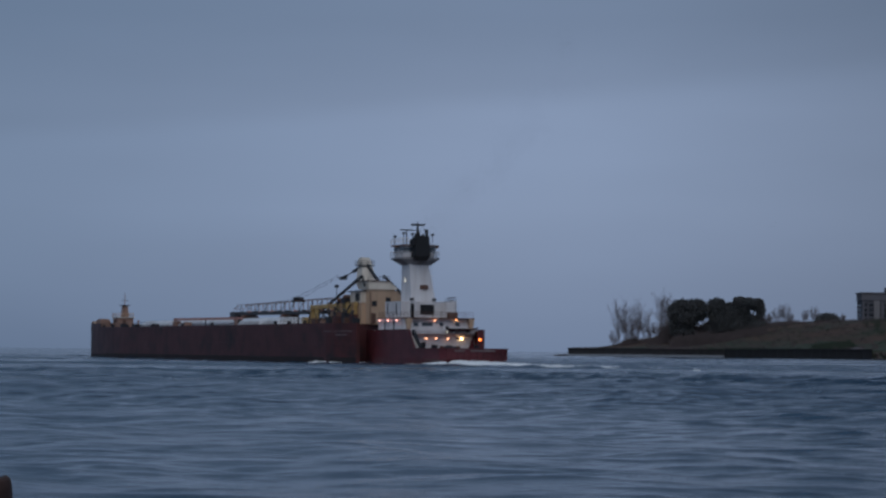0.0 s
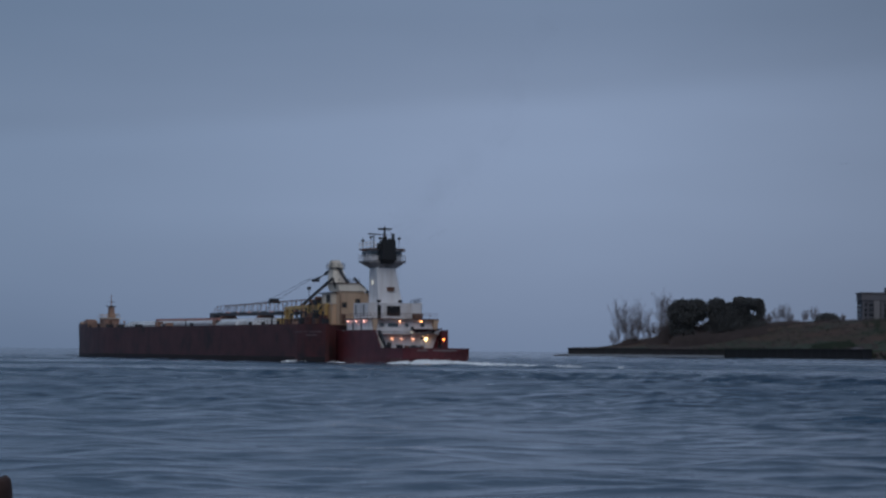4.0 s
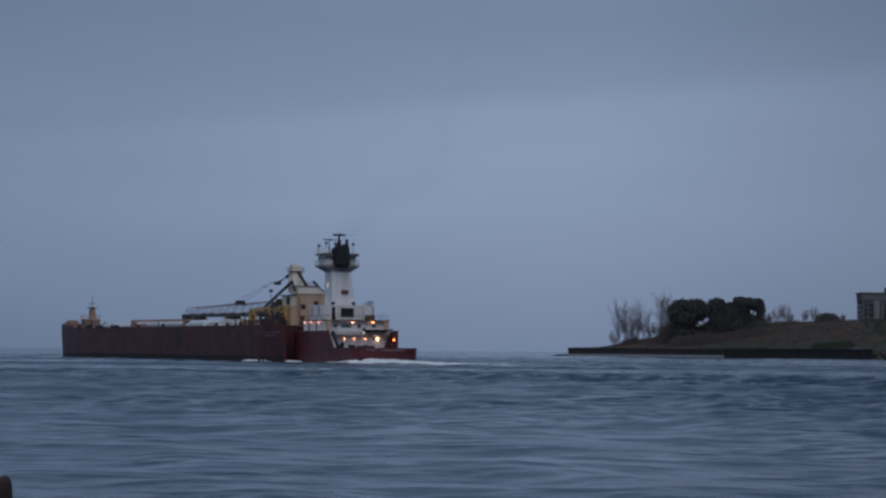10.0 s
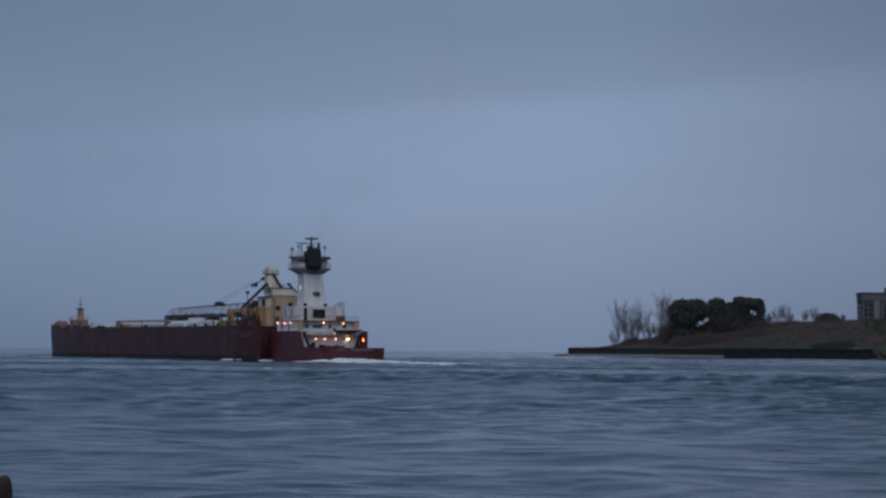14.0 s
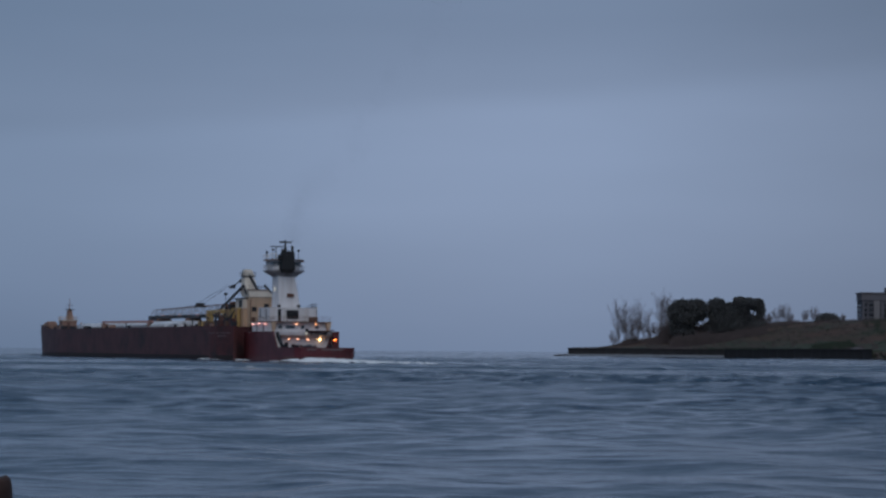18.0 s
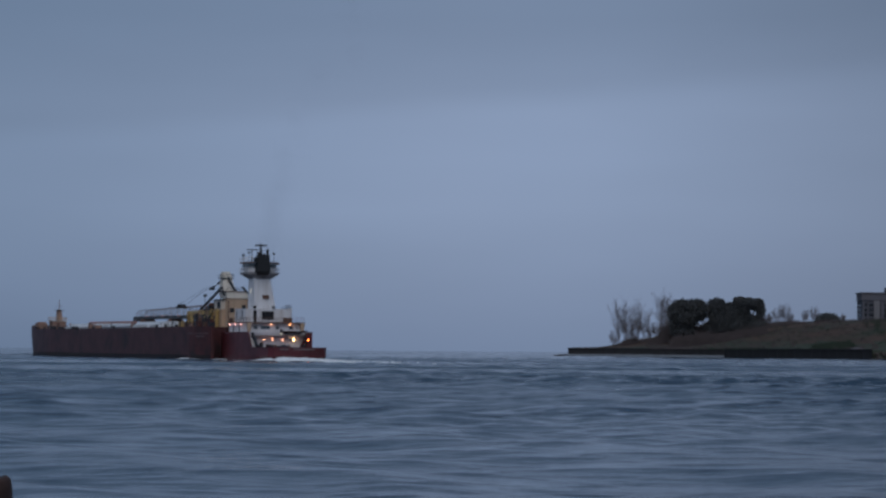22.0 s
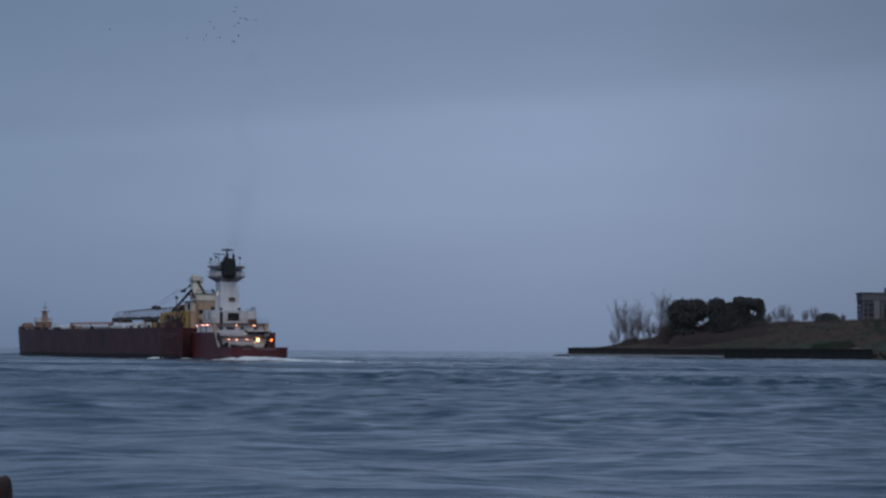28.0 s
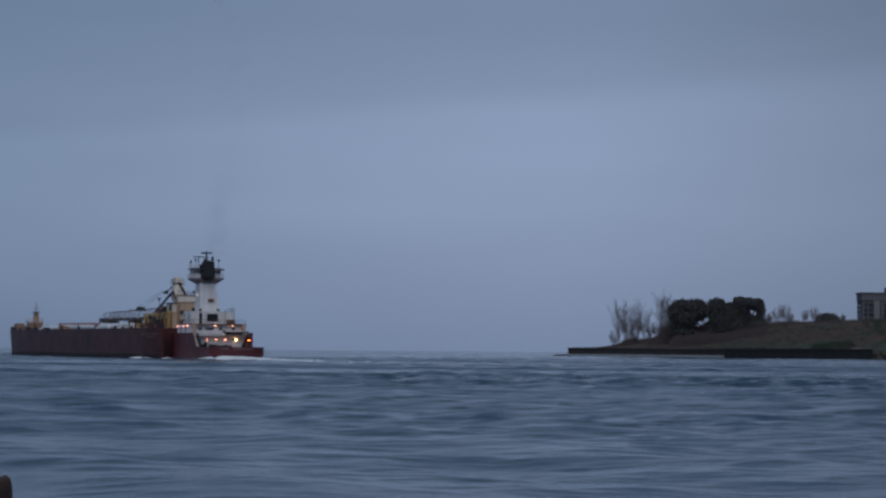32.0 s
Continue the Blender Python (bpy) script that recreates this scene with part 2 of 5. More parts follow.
        much = n.new("ShaderNodeMapRange")
        much.inputs["From Min"].default_value, much.inputs["From Max"].default_value = 0.35, 0.65
        much.inputs["To Min"].default_value, much.inputs["To Max"].default_value = weak, strong
        l.new(gust.outputs["Fac"], much.inputs["Value"])
        bp = n.new("ShaderNodeBump")
        bp.inputs["Distance"].default_value = distance
        both = n.new("ShaderNodeMath")
        both.operation = "MULTIPLY"
        l.new(much.outputs[0], both.inputs[0])
        l.new(share.outputs[0], both.inputs[1])
        l.new(both.outputs[0], bp.inputs["Strength"])
        l.new(t.outputs["Fac"], bp.inputs["Height"])
        if last:
            l.new(last.outputs[0], bp.inputs["Normal"])
        last = bp
    l.new(last.outputs[0], b.inputs["Normal"])
    return m


WATER = water_material()

# ---------------------------------------------------------------- mesh helpers


def part(name, bm, mat, parent=None, label="", bevel=0.0, smooth=False):
    """Links a bmesh as one mesh object, under parent if there is one."""
    if bevel:
        bmesh.ops.bevel(bm, geom=[e for e in bm.edges if e.calc_face_angle(0) > 0.5], offset=bevel, segments=1, affect="EDGES")
    bmesh.ops.recalc_face_normals(bm, faces=bm.faces)
    me = bpy.data.meshes.new(name)
    bm.to_mesh(me)
    bm.free()
    me.materials.append(mat)
    if smooth:
        for p in me.polygons:
            p.use_smooth = True
    ob = new(name, me)
    if parent:
        ob.parent = parent
    if label:
        tagged(ob, label)
    return ob


def thing(name, label, category, group="", kind="", m=None):
    ob = new(name)
    ob.empty_display_size = 0.5
    if m is not None:
        ob.matrix_basis = m
    return tagged(ob, label, category, group, kind)


def prism(bm, low, high):
    """A solid between two rings of as many points."""
    a = [bm.verts.new(p) for p in low]
    b = [bm.verts.new(p) for p in high]
    n = len(a)
    bm.faces.new(a[::-1])
    bm.faces.new(b)
    for i in range(n):
        bm.faces.new((a[i], a[(i + 1) % n], b[(i + 1) % n], b[i]))
    return bm


def rect(s0, s1, l0, l1, z):
    """A ring on the ship: s metres forward, l metres to port."""
    return [(-l1, s0, z), (-l0, s0, z), (-l0, s1, z), (-l1, s1, z)]


def block(s0, s1, l0, l1, z0, z1, bm=None):
    return prism(bm or bmesh.new(), rect(s0, s1, l0, l1, z0), rect(s0, s1, l0, l1, z1))


def tube(bm, a, b, r, r2=None, n=8):
    """A round bar between two points."""
    a, b = Vector(a), Vector(b)
    q = (b - a).to_track_quat("Z", "Y")
    r2 = r if r2 is None else r2
    ring = [Vector((math.cos(2 * math.pi * i / n), math.sin(2 * math.pi * i / n), 0)) for i in range(n)]
    return prism(bm, [a + q @ (p * r) for p in ring], [b + q @ (p * r2) for p in ring])


def bar(a, b, r, r2=None, n=8, bm=None):
    """A bar between two points of the ship, each (s, l, z)."""
    return tube(bm or bmesh.new(), (-a[1], a[0], a[2]), (-b[1], b[0], b[2]), r, r2, n)


def beam(a, b, wide, high):
    """A square-edged girder between two points of the ship."""
    a, b = Vector((-a[1], a[0], a[2])), Vector((-b[1], b[0], b[2]))
    q = (b - a).to_track_quat("Y", "Z")
    ring = [Vector((x * wide / 2, 0, z * high / 2)) for x, z in ((-1, -1), (1, -1), (1, 1), (-1, 1))]
    return prism(bmesh.new(), [a + q @ p for p in ring], [b + q @ p for p in ring])


def sweep(points, wide, high):
    """One continuous strip of square section along ship points."""
    bm = bmesh.new()
    rings = []
    for s, l, z in points:
        d = wide * (1 if l > 0 else -1)
        rings.append([bm.verts.new(p) for p in ((-l, s, z - high), (-l - d, s, z - high * 0.6), (-l - d, s, z + high * 0.6), (-l, s, z + high))])
    for a, b in zip(rings, rings[1:]):
        for i in range(4):
            bm.faces.new((a[i], a[(i + 1) % 4], b[(i + 1) % 4], b[i]))
    bm.faces.new(rings[0])
    bm.faces.new(rings[-1][::-1])
    return bm


def railing(parent, points, high=1.05, r=0.035, gap=1.8, mat=None, label="thin painted pipe railing"):
    """Posts and two rails along a line of ship points (s, l, z)."""
    mat = mat or WHITE
    rail = bmesh.new()
    for a, b in zip(points, points[1:]):
        for k in (1.0, 0.55):
            bar((a[0], a[1], a[2] + high * k), (b[0], b[1], b[2] + high * k), r, n=5, bm=rail)
        steps = max(1, int(math.dist(a, b) / gap))
        for i in range(steps + 1):
            f = i / steps
            c = [p + (q - p) * f for p, q in zip(a, b)]
            bar(c, (c[0], c[1], c[2] + high), r, n=5, bm=rail)
    return part("railing", rail, mat, parent, label)


def lamp(parent, s, l, z, mat=None, size=0.19, label="lit warm bulkhead lamp"):
    """A bulkhead lamp: a housing with a glowing dome that faces aft and to port."""
    body = part("deck_light", block(s, s + 0.28, l - size * 0.6, l + size * 0.6, z - size * 0.6, z + size * 0.6), WHITE, parent, label, bevel=0.03)
    bm = bmesh.new()
    bmesh.ops.create_icosphere(bm, subdivisions=2, radius=size)
    bmesh.ops.translate(bm, verts=bm.verts, vec=(-l, s - 0.06, z))
    part("lens", bm, mat or LAMP, body, smooth=True)
    return body

# ---------------------------------------------------------------- the barge
BOW, SHOULDER, HALF_BEAM = 226.0, 146.0, 11.9


def half_width(s, fine=1.0):
    """The barge's half breadth s metres ahead of its stern."""
    if s < 12:
        return 9.8 + (HALF_BEAM - 9.8) * math.sin(math.pi / 2 * s / 12)
    if s < SHOULDER:
        return HALF_BEAM
    f = (s - SHOULDER) / (BOW - SHOULDER)
    return max(HALF_BEAM * (1 - f ** (2.1 * fine)), 0.25)


def sheer(s):
    """Height of the barge's deck edge."""
    return 7.35 + 0.25 * s / 150 + (0.85 * ((s - 150) / 76) ** 1.5 if s > 150 else 0)


def build_barge():
    barge = thing("barge", "dark red self-unloading cargo barge, weathered, pushed by the tug", "barge")
    stations = [14] + list(range(22, 147, 14)) + [154, 162, 170, 178, 186, 194, 202, 209, 215, 220, 224, 226]
    bm = bmesh.new()
    rings = []
    levels = (-3.0, 0.4, 4.0, 7.0, None)
    for s in stations:
        ring = []
        for z in levels:
            fine = 1.0 if z is None else 0.86 + 0.14 * max(z, 0) / 7.5
            w = half_width(s, fine)
            ring.append((w, sheer(s) if z is None else min(z, sheer(s) - 0.2)))
        rings.append([[bm.verts.new((side * w, s, z)) for w, z in ring] for side in (-1, 1)])
    for a, b in zip(rings, rings[1:]):
        for k in (0, 1):
            for i in range(len(levels) - 1):
                q = (a[k][i], b[k][i], b[k][i + 1], a[k][i + 1])
                bm.faces.new(q if k else q[::-1])
        bm.faces.new((a[0][4], b[0][4], b[1][4], a[1][4]))
        bm.faces.new((a[0][0], a[1][0], b[1][0], b[0][0]))
    bm.faces.new([v for v in rings[-1][0]] + [v for v in rings[-1][1][::-1]])
    # the stern: wings on both sides of the notch
    first = rings[0]
    bm.faces.new(first[0] + first[1][::-1])
    hull = part("hull", bm, RED, barge, "dark oxide-red hull plating")
    # two wings astern, with the tug's notch between them
    for side in (-1, 1):
        bm = bmesh.new()
        rows = []
        for q in (0, 2, 4, 7, 10, 14):
            inner = 9.1 - 2.4 * q / 14
            rows.append([bm.verts.new((side * w, q, z)) for w, z in ((inner, -3), (half_width(q), -3), (half_width(q), sheer(q)), (inner, sheer(q)))])
        for a, b in zip(rows, rows[1:]):
            for i in range(4):
                bm.faces.new((a[i], a[(i + 1) % 4], b[(i + 1) % 4], b[i]))
        bm.faces.new(rows[0])
        bm.faces.new(rows[-1])
        part("stern_wing", bm, RED, barge, "red stern wing beside the tug's notch")
    # dark boot-topping along the waterline
    for side in (-1, 1):
        pts = [(q, side * (half_width(q, 0.86 + 0.14 * 0.5 / 7.5) + 0.015), 0.35) for q in [0, 2, 4, 7, 12] + stations[1:-1]]
        part("boot_topping", sweep(pts, 0.03, 0.75), BOOT, hull, "dark band at the waterline")
    # rubbing strakes, plate seams and fittings on the hull
    for z in (6.75, 3.6):
        for side in (-1, 1):
            pts = [(q, side * (half_width(q, 0.86 + 0.14 * z / 7.5) - 0.02), z + (sheer(q) - 7.35)) for q in [0, 2, 4, 7, 12] + stations[1:-2]]
            part("rubbing_strake", sweep(pts, 0.04, 0.10), RED, hull)
    # the bulwark's edge, fore and aft
    for side in (-1, 1):
        bm = bmesh.new()
        low, high = [], []
        for s in (178, 186, 194, 202, 209, 215, 220, 224, 225.8):
            w = half_width(s) - 0.05
            low.append((side * w, s, sheer(s) - 0.05))
        for a, b in zip(low, low[1:]):
            ring = lambda p, h: [(p[0] - side * 0.14, p[1], p[2] + h), (p[0], p[1], p[2] + h)]
            prism(bm, ring(a, 0) + ring(b, 0)[::-1], ring(a, 0.9) + ring(b, 0.9)[::-1])
        part("bulwark", bm, RED, barge)
    # port and name lettering on the quarter, worn to bars
    for s0, s1, z in ((11.0, 7.6, 5.85), (7.0, 5.8, 5.85), (5.2, 1.2, 5.85), (6.4, 2.4, 5.2)):
        pts = [(s0 + (s1 - s0) * k / 4, half_width(s0 + (s1 - s0) * k / 4) + 0.012, z) for k in range(5)]
        part("lettering_bar", sweep(pts, 0.02, 0.14), WORN, hull, "faded white lettering")
    # deck edge clutter: rail, bollards, vents
    for side in (-1, 1):
        railing(barge, [(s, side * (half_width(s) - 0.4), sheer(s)) for s in (184, 176, 168, 160, 150, 136, 124)], 1.0, 0.03, 3.0, STEEL, "thin dark deck railing")
    for s in (24, 33, 41, 82, 104, 128, 150, 166, 180, 192, 205, 214):
        for side in (-1, 1):
            bm = bmesh.new()
            for d in (-0.45, 0.45):
                l = side * (half_width(s) - 1.1)
                bar((s + d, l, sheer(s)), (s + d, l, sheer(s) + 0.5), 0.22, 0.22, 10, bm)
                bar((s + d, l, sheer(s) + 0.5), (s + d, l, sheer(s) + 0.6), 0.3, 0.3, 10, bm)
            part("bollard", bm, STEEL, barge)
    # pale hatch coamings and covers down the middle
    for i in range(15):
        s = 46 + i * 7.0
        z = sheer(s)
        c = part("hatch_coaming", block(s, s + 6.5, -7.5, 7.5, z - 0.05, z + 0.45), HATCH, barge)
        bm = prism(bmesh.new(), rect(s - 0.15, s + 6.65, -7.7, 7.7, z + 0.45), rect(s + 0.3, s + 6.2, -5.9, 5.9, z + 1.5))
        part("hatch_cover", bm, HATCH, c, "pale grey-white steel hatch cover", bevel=0.05)
    # two stacks of lifted covers on the port side deck
    for s, wide in ((43.0, 10.3), (54.2, 14.8)):
        z = sheer(s) - 0.02
        low = [(-9.6, s + 0.2, z), (-7.35, s, z), (-7.35, s + wide, z), (-9.6, s + wide - 0.2, z)]
        stack = part("cover_stack", prism(bmesh.new(), low, [(-9.2, s + 1.1, z + 0.85), (-7.5, s + 0.5, z + 1.5), (-7.5, s + wide - 0.5, z + 1.5), (-9.2, s + wide - 1.3, z + 0.85)]), HATCH, barge, "pale hatch covers stacked on deck", bevel=0.05)
        for k in range(2):
            part("cover_lip", block(s + 0.6, s + wide - 0.6, 9.3 - 0.05 * k, 9.62 - 0.16 * k, z + 0.22 + 0.36 * k, z + 0.28 + 0.36 * k), PALE, stack)
    # the travelling hatch crane's long red rail on legs
    part("deck_gantry_rail", beam((71, 7.9, 8.95), (120, 7.9, 9.2), 0.5, 0.5), PINK, barge, "faded red pipe gantry on legs")
    for s in (72, 96, 119):
        part("gantry_leg", bar((s, 7.9, sheer(s) - 0.02), (s, 7.9, 8.85 + (s - 71) * 0.005), 0.12 if s == 96 else 0.35), STEEL, barge)
    for s in (73.5, 119):
        part("gantry_end_box", block(s - 1.2, s + 1.2, 6.9, 8.3, sheer(s) - 0.02, sheer(s) + 1.25), TAN, barge, bevel=0.08)
    # winch boxes along the port side
    for s, mat, high, deep in ((105, TAN, 0.9, 1.0), (131, STEEL, 0.7, 1.2), (148, STEEL, 0.7, 1.6), (160, STEEL, 0.9, 1.3)):
        part("deck_winch_box", block(s, s + deep, half_width(s) - 3.6, half_width(s) - 2.0, sheer(s) - 0.02, sheer(s) + high), mat, barge, bevel=0.1)
    # the bow: windlass house, deckhouse and foremast
    part("windlass_house", block(198.0, 202.6, 2.2, 5.0, 7.9, 9.9), TAN, barge, "tan windlass house on the bow", bevel=0.12)
    part("windlass_house_lid", block(198.6, 202.0, 2.6, 4.6, 9.9, 10.2), TAN, barge, bevel=0.05)
    part("bow_fairlead", block(219.5, 221.5, -1.2, 1.2, 8.4, 9.75), CREAM, barge, bevel=0.1)
    house = part("bow_deckhouse", block(190.00, 195.00, -1.8, 2.4, 7.8, 10.4), TAN, barge, "tan deckhouse under the foremast", bevel=0.08)
    part("deckhouse_roof", block(189.70, 195.30, -2.2, 2.8, 10.4, 10.6), PALE, house)
    part("deckhouse_door", block(189.92, 190.02, 0.3, 1.1, 7.95, 9.9), BROWN, house)
    for s in (191.10, 193.10):
        part("deckhouse_window", block(s, s + 0.8, 2.38, 2.44, 9.2, 9.8), GLASS, house)
    part("mast_tower", prism(bmesh.new(), rect(190.90, 193.40, -0.85, 0.7, 10.6), rect(191.30, 192.90, -0.6, 0.6, 13.7)), TAN, barge, "tan mast tower", bevel=0.05)
    part("mast_platform", block(190.80, 193.40, -1.2, 1.2, 13.7, 13.85), STEEL, barge)
    railing(barge, [(190.80, 1.6, 10.6), (190.80, -2.0, 10.6), (195.10, -2.0, 10.6), (195.10, 2.6, 10.6), (190.80, 2.6, 10.6)], 1.0, 0.05, 1.2, CREAM)
    part("foremast", bar((192.10, 0, 13.8), (192.10, 0, 17.0), 0.16, 0.07), TAN, barge)
    part("mast_crossbar", bar((192.10, -1.0, 15.0), (192.10, 1.0, 15.0), 0.06), STEEL, barge)
    for l, s in ((2.9, 197.0), (-2.6, 188.0)):
        post = part("bow_vent", bar((s, l, 7.8), (s, l, 9.5), 0.16), TAN, barge)
        part("vent_cap", bar((s, l, 9.5), (s, l, 9.8), 0.4, 0.26, 10), TAN, post)
    # unloading boom: a square truss lying forward along the deck
    boom = part("unloading_boom", beam((37, 0, 9.95), (97, 0, 10.35), 2.2, 0.30), STEEL, barge, "dark steel truss boom of the unloader")
    top = []
    for i in range(23):
        f = i / 22
        s, z = 35 + 61.5 * f, 9.95 + 0.4 * f
        top.append((s, z, 2.75 - 0.9 * f - (0.8 if i == 22 else 0)))
    for l in (-1.1, 1.1):
        bm = bmesh.new()
        for (s, z, d), (s2, z2, d2) in zip(top, top[1:]):
            bar((s, l, z + d), (s2, l, z2 + d2), 0.06, n=6, bm=bm)
        part("top_chord", bm, BROWN, boom)
        part("side_girder", beam((34, l, 9.9), (97.5, l, 10.3), 0.25, 0.62), STEEL, boom)
        for i in range(11):
            part("walkway_panel", block(40 + i * 5, 42.2 + i * 5, l - 0.16, l + 0.16, 10.25 + 0.032 * i, 10.5 + 0.032 * i), STEEL if i % 3 else PINK, boom)
        for i, (s, z, d) in enumerate(top):
            part("upright", bar((s, l, z), (s, l, z + d), 0.05, n=6), BROWN, boom)
            if i % 2 == 1:
                p = top[i - 1]
                part("diagonal_brace", bar((p[0], l, p[1] + p[2]), (s, l, z), 0.045, n=6), STEEL, boom)
    for s, z, d in top[::2]:
        part("cross_tie", bar((s, -1.1, z + d), (s, 1.1, z + d), 0.06, n=6), BROWN, boom)
    part("boom_head", block(94.5, 98.6, -1.4, 1.4, 9.5, 10.7), STEEL, boom, "dark conveyor head at the boom's tip", bevel=0.2)
    part("boom_rest", prism(bmesh.new(), rect(88, 90, -3, 3, 7.6), rect(88.4, 89.6, -1.6, 1.6, 9.95)), BROWN, barge)
    part("boom_rest", prism(bmesh.new(), rect(62, 64, -3, 3, 7.4), rect(62.4, 63.6, -1.6, 1.6, 9.8)), BROWN, barge)
    saddle = part("boom_saddle", block(56.6, 58.6, -1.2, 1.2, 12.3, 12.7), STEEL, boom, bevel=0.1)
    part("sheave", bar((57.6, -1.0, 12.9), (57.6, 1.0, 12.9), 0.45, n=12), STEEL, saddle)
    for l in (-0.8, 0.8):
        part("stay_cable", bar((57.6, l, 13.1), (33.0, 0.4 + l * 0.4, 17.1), 0.035, n=5), STEEL, barge, "thin dark stay cable")
    part("stay_cable", bar((78, 0, 12.3), (57.6, 0, 13.1), 0.03, n=5), STEEL, barge)
    # yellow hopper frame round the boom's root
    yf = part("hopper_frame", beam((41.5, 3.0, 10.9), (17.0, 3.0, 11.2), 0.5, 0.7), YELLOW, barge, "yellow steel frame of the unloading hopper")
    part("frame_beam", beam((41.5, -3.0, 10.9), (20, -3.0, 11.2), 0.5, 0.75), YELLOW, yf)
    part("frame_beam", beam((41.5, 3.2, 10.9), (41.5, -3.2, 10.9), 0.5, 0.75), YELLOW, yf)
    for s, l, z in ((41.0, 3.0, 10.6), (41.0, -3.0, 10.6), (38.2, 3.0, 10.6), (28, -3.0, 10.6), (17.6, 3.3, 11.0), (21.2, 3.1, 11.0)):
        part("frame_leg", block(s - 0.5, s + 0.5, l - 0.35, l + 0.35, 7.3, z), YELLOW, yf, bevel=0.05)
    part("frame_panel", block(17.4, 29.0, 2.85, 3.0, 8.4, 11.0), YELLOW, yf, "dull yellow side panel", bevel=0.03)
    for s in (34.5, 25):
        part("frame_brace", bar((s + 3.5, 3.1, 7.6), (s - 3, 3.1, 10.6), 0.14), STEEL, yf)
        part("frame_brace", bar((s - 3.5, 3.1, 7.6), (s + 3, 3.1, 10.6), 0.14), STEEL, yf)
    part("hopper", prism(bmesh.new(), rect(20, 32.5, -2.4, 2.4, 7.3), rect(19.4, 33.5, -2.8, 2.7, 9.9)), CREAM, barge, "cream hopper house under the boom", bevel=0.1)
    part("hopper_roof", block(19.2, 33.7, -3.0, 2.8, 9.9, 10.1), BROWN, barge)
    for i, s in enumerate((14.5, 18.0, 21.5, 25.5, 29.5, 34.5)):
        part("machinery_unit", block(s, s + 2.0, 4.6, 6.8, 7.3, 8.2 + 0.3 * (i % 3)), (TAN, BROWN, STEEL, TAN, BROWN, YELLOW)[i], barge, bevel=0.12)
        part("standpipe", bar((s + 1, 4.3, 7.3), (s + 1, 4.3, 9.0 + 0.5 * (i % 2)), 0.11), STEEL, barge)
    # winches, lockers and vents crowded on the stern wings
    for i, (s, l, wide, high) in enumerate(((1.2, 9.2, 0.9, 0.9), (3.0, 8.9, 1.3, 1.6), (5.2, 9.3, 1.2, 1.1), (7.4, 8.6, 1.6, 1.9), (9.8, 9.4, 1.4, 1.3), (12.0, 8.4, 1.5, 2.1), (2.4, -9.2, 1.2, 1.2), (6.4, -9.0, 1.5, 1.5), (10.4, -8.8, 1.4, 1.2))):
        part("deck_locker", block(s, s + wide, l - 0.6, l + 0.6, sheer(s) - 0.02, sheer(s) + high), (STEEL, DECK_RED, BROWN)[i % 3], barge, bevel=0.12)
    for s, l, high in ((2.2, 9.6, 2.0), (6.6, 9.7, 2.4), (11.4, 9.6, 2.8), (14.6, 9.4, 2.2), (19.0, 9.8, 1.8), (24.0, 9.9, 2.2), (30.0, 10.0, 1.7)):
        v = part("vent_post", bar((s, l, sheer(s) - 0.02), (s, l, sheer(s) + high), 0.14), STEEL, barge)
        part("vent_cap", bar((s, l, sheer(s) + high), (s, l, sheer(s) + high + 0.3), 0.34, 0.22, 10), STEEL, v)
    railing(barge, [(s, half_width(s) - 0.3, sheer(s)) for s in (0.4, 4, 9, 14, 22, 36)], 1.0, 0.04, 1.8, STEEL, "thin dark deck railing")
    # pipework and stairs between frame and house
    for k in range(5):
        s = 17 + k * 3.1
        part("valve_wheel", bar((s, 3.9, 9.6), (s, 4.1, 9.6), 0.4, n=10), STEEL, barge)
        part("pipe_riser", bar((s, 3.8, 7.3), (s, 3.8, 11.6), 0.11, n=6), (TAN, YELLOW)[k % 2], barge)
    part("stair_stringer", beam((23, 4.2, 7.4), (17, 4.2, 11.2), 0.15, 0.35), STEEL, barge)
    # elevator house with its tapered head tower
    eh = part("elevator_house", block(13.4, 17.0, -3.4, 1.9, 7.3, 13.9), CREAM, barge, "tall cream elevator house, rust-streaked", bevel=0.08)
    part("house_annex", block(13.4, 16.6, -4.7, -3.4, 11.3, 13.6), CREAM, barge, "overhanging cream annex", bevel=0.08)
    for s in (13.8, 16.2):
        part("annex_bracket", bar((s, -3.4, 9.6), (s, -4.6, 11.3), 0.16), CREAM, barge)
    cap = part("house_cap", prism(bmesh.new(), rect(13.2, 18.4, -3.9, 2.1, 13.9), rect(13.5, 20.0, -2.2, 2.1, 15.4)), PALE, barge, "pale parapet of the elevator house", bevel=0.1)
    part("parapet_edge", block(13.3, 20.2, -2.3, 2.2, 15.4, 15.56), BROWN, cap)
    railing(barge, [(13.4, 2.1, 15.56), (13.4, -2.2, 15.56), (20.1, -2.2, 15.56)], 0.8, 0.025, 1.5, STEEL)
    for l, z in ((0.9, 10.7), (-1.9, 11.4)):
        part("house_window", block(13.34, 13.42, l - 0.5, l + 0.5, z, z + 1.0), STEEL, eh)
    part("house_door", block(13.34, 13.42, 0.6, 1.5, 7.4, 9.4), BROWN, eh)
    part("house_vent", block(13.2, 13.4, -2.6, -1.4, 9.0, 9.9), BROWN, eh)
    part("downpipe", bar((13.3, 1.75, 7.4), (13.3, 1.75, 13.4), 0.09, n=6), BROWN, eh)
    for i in range(6):
        part("ladder_rung", bar((17.1, 1.0, 8.2 + i * 0.9), (17.1, 1.6, 8.2 + i * 0.9), 0.04, n=5), STEEL, eh)
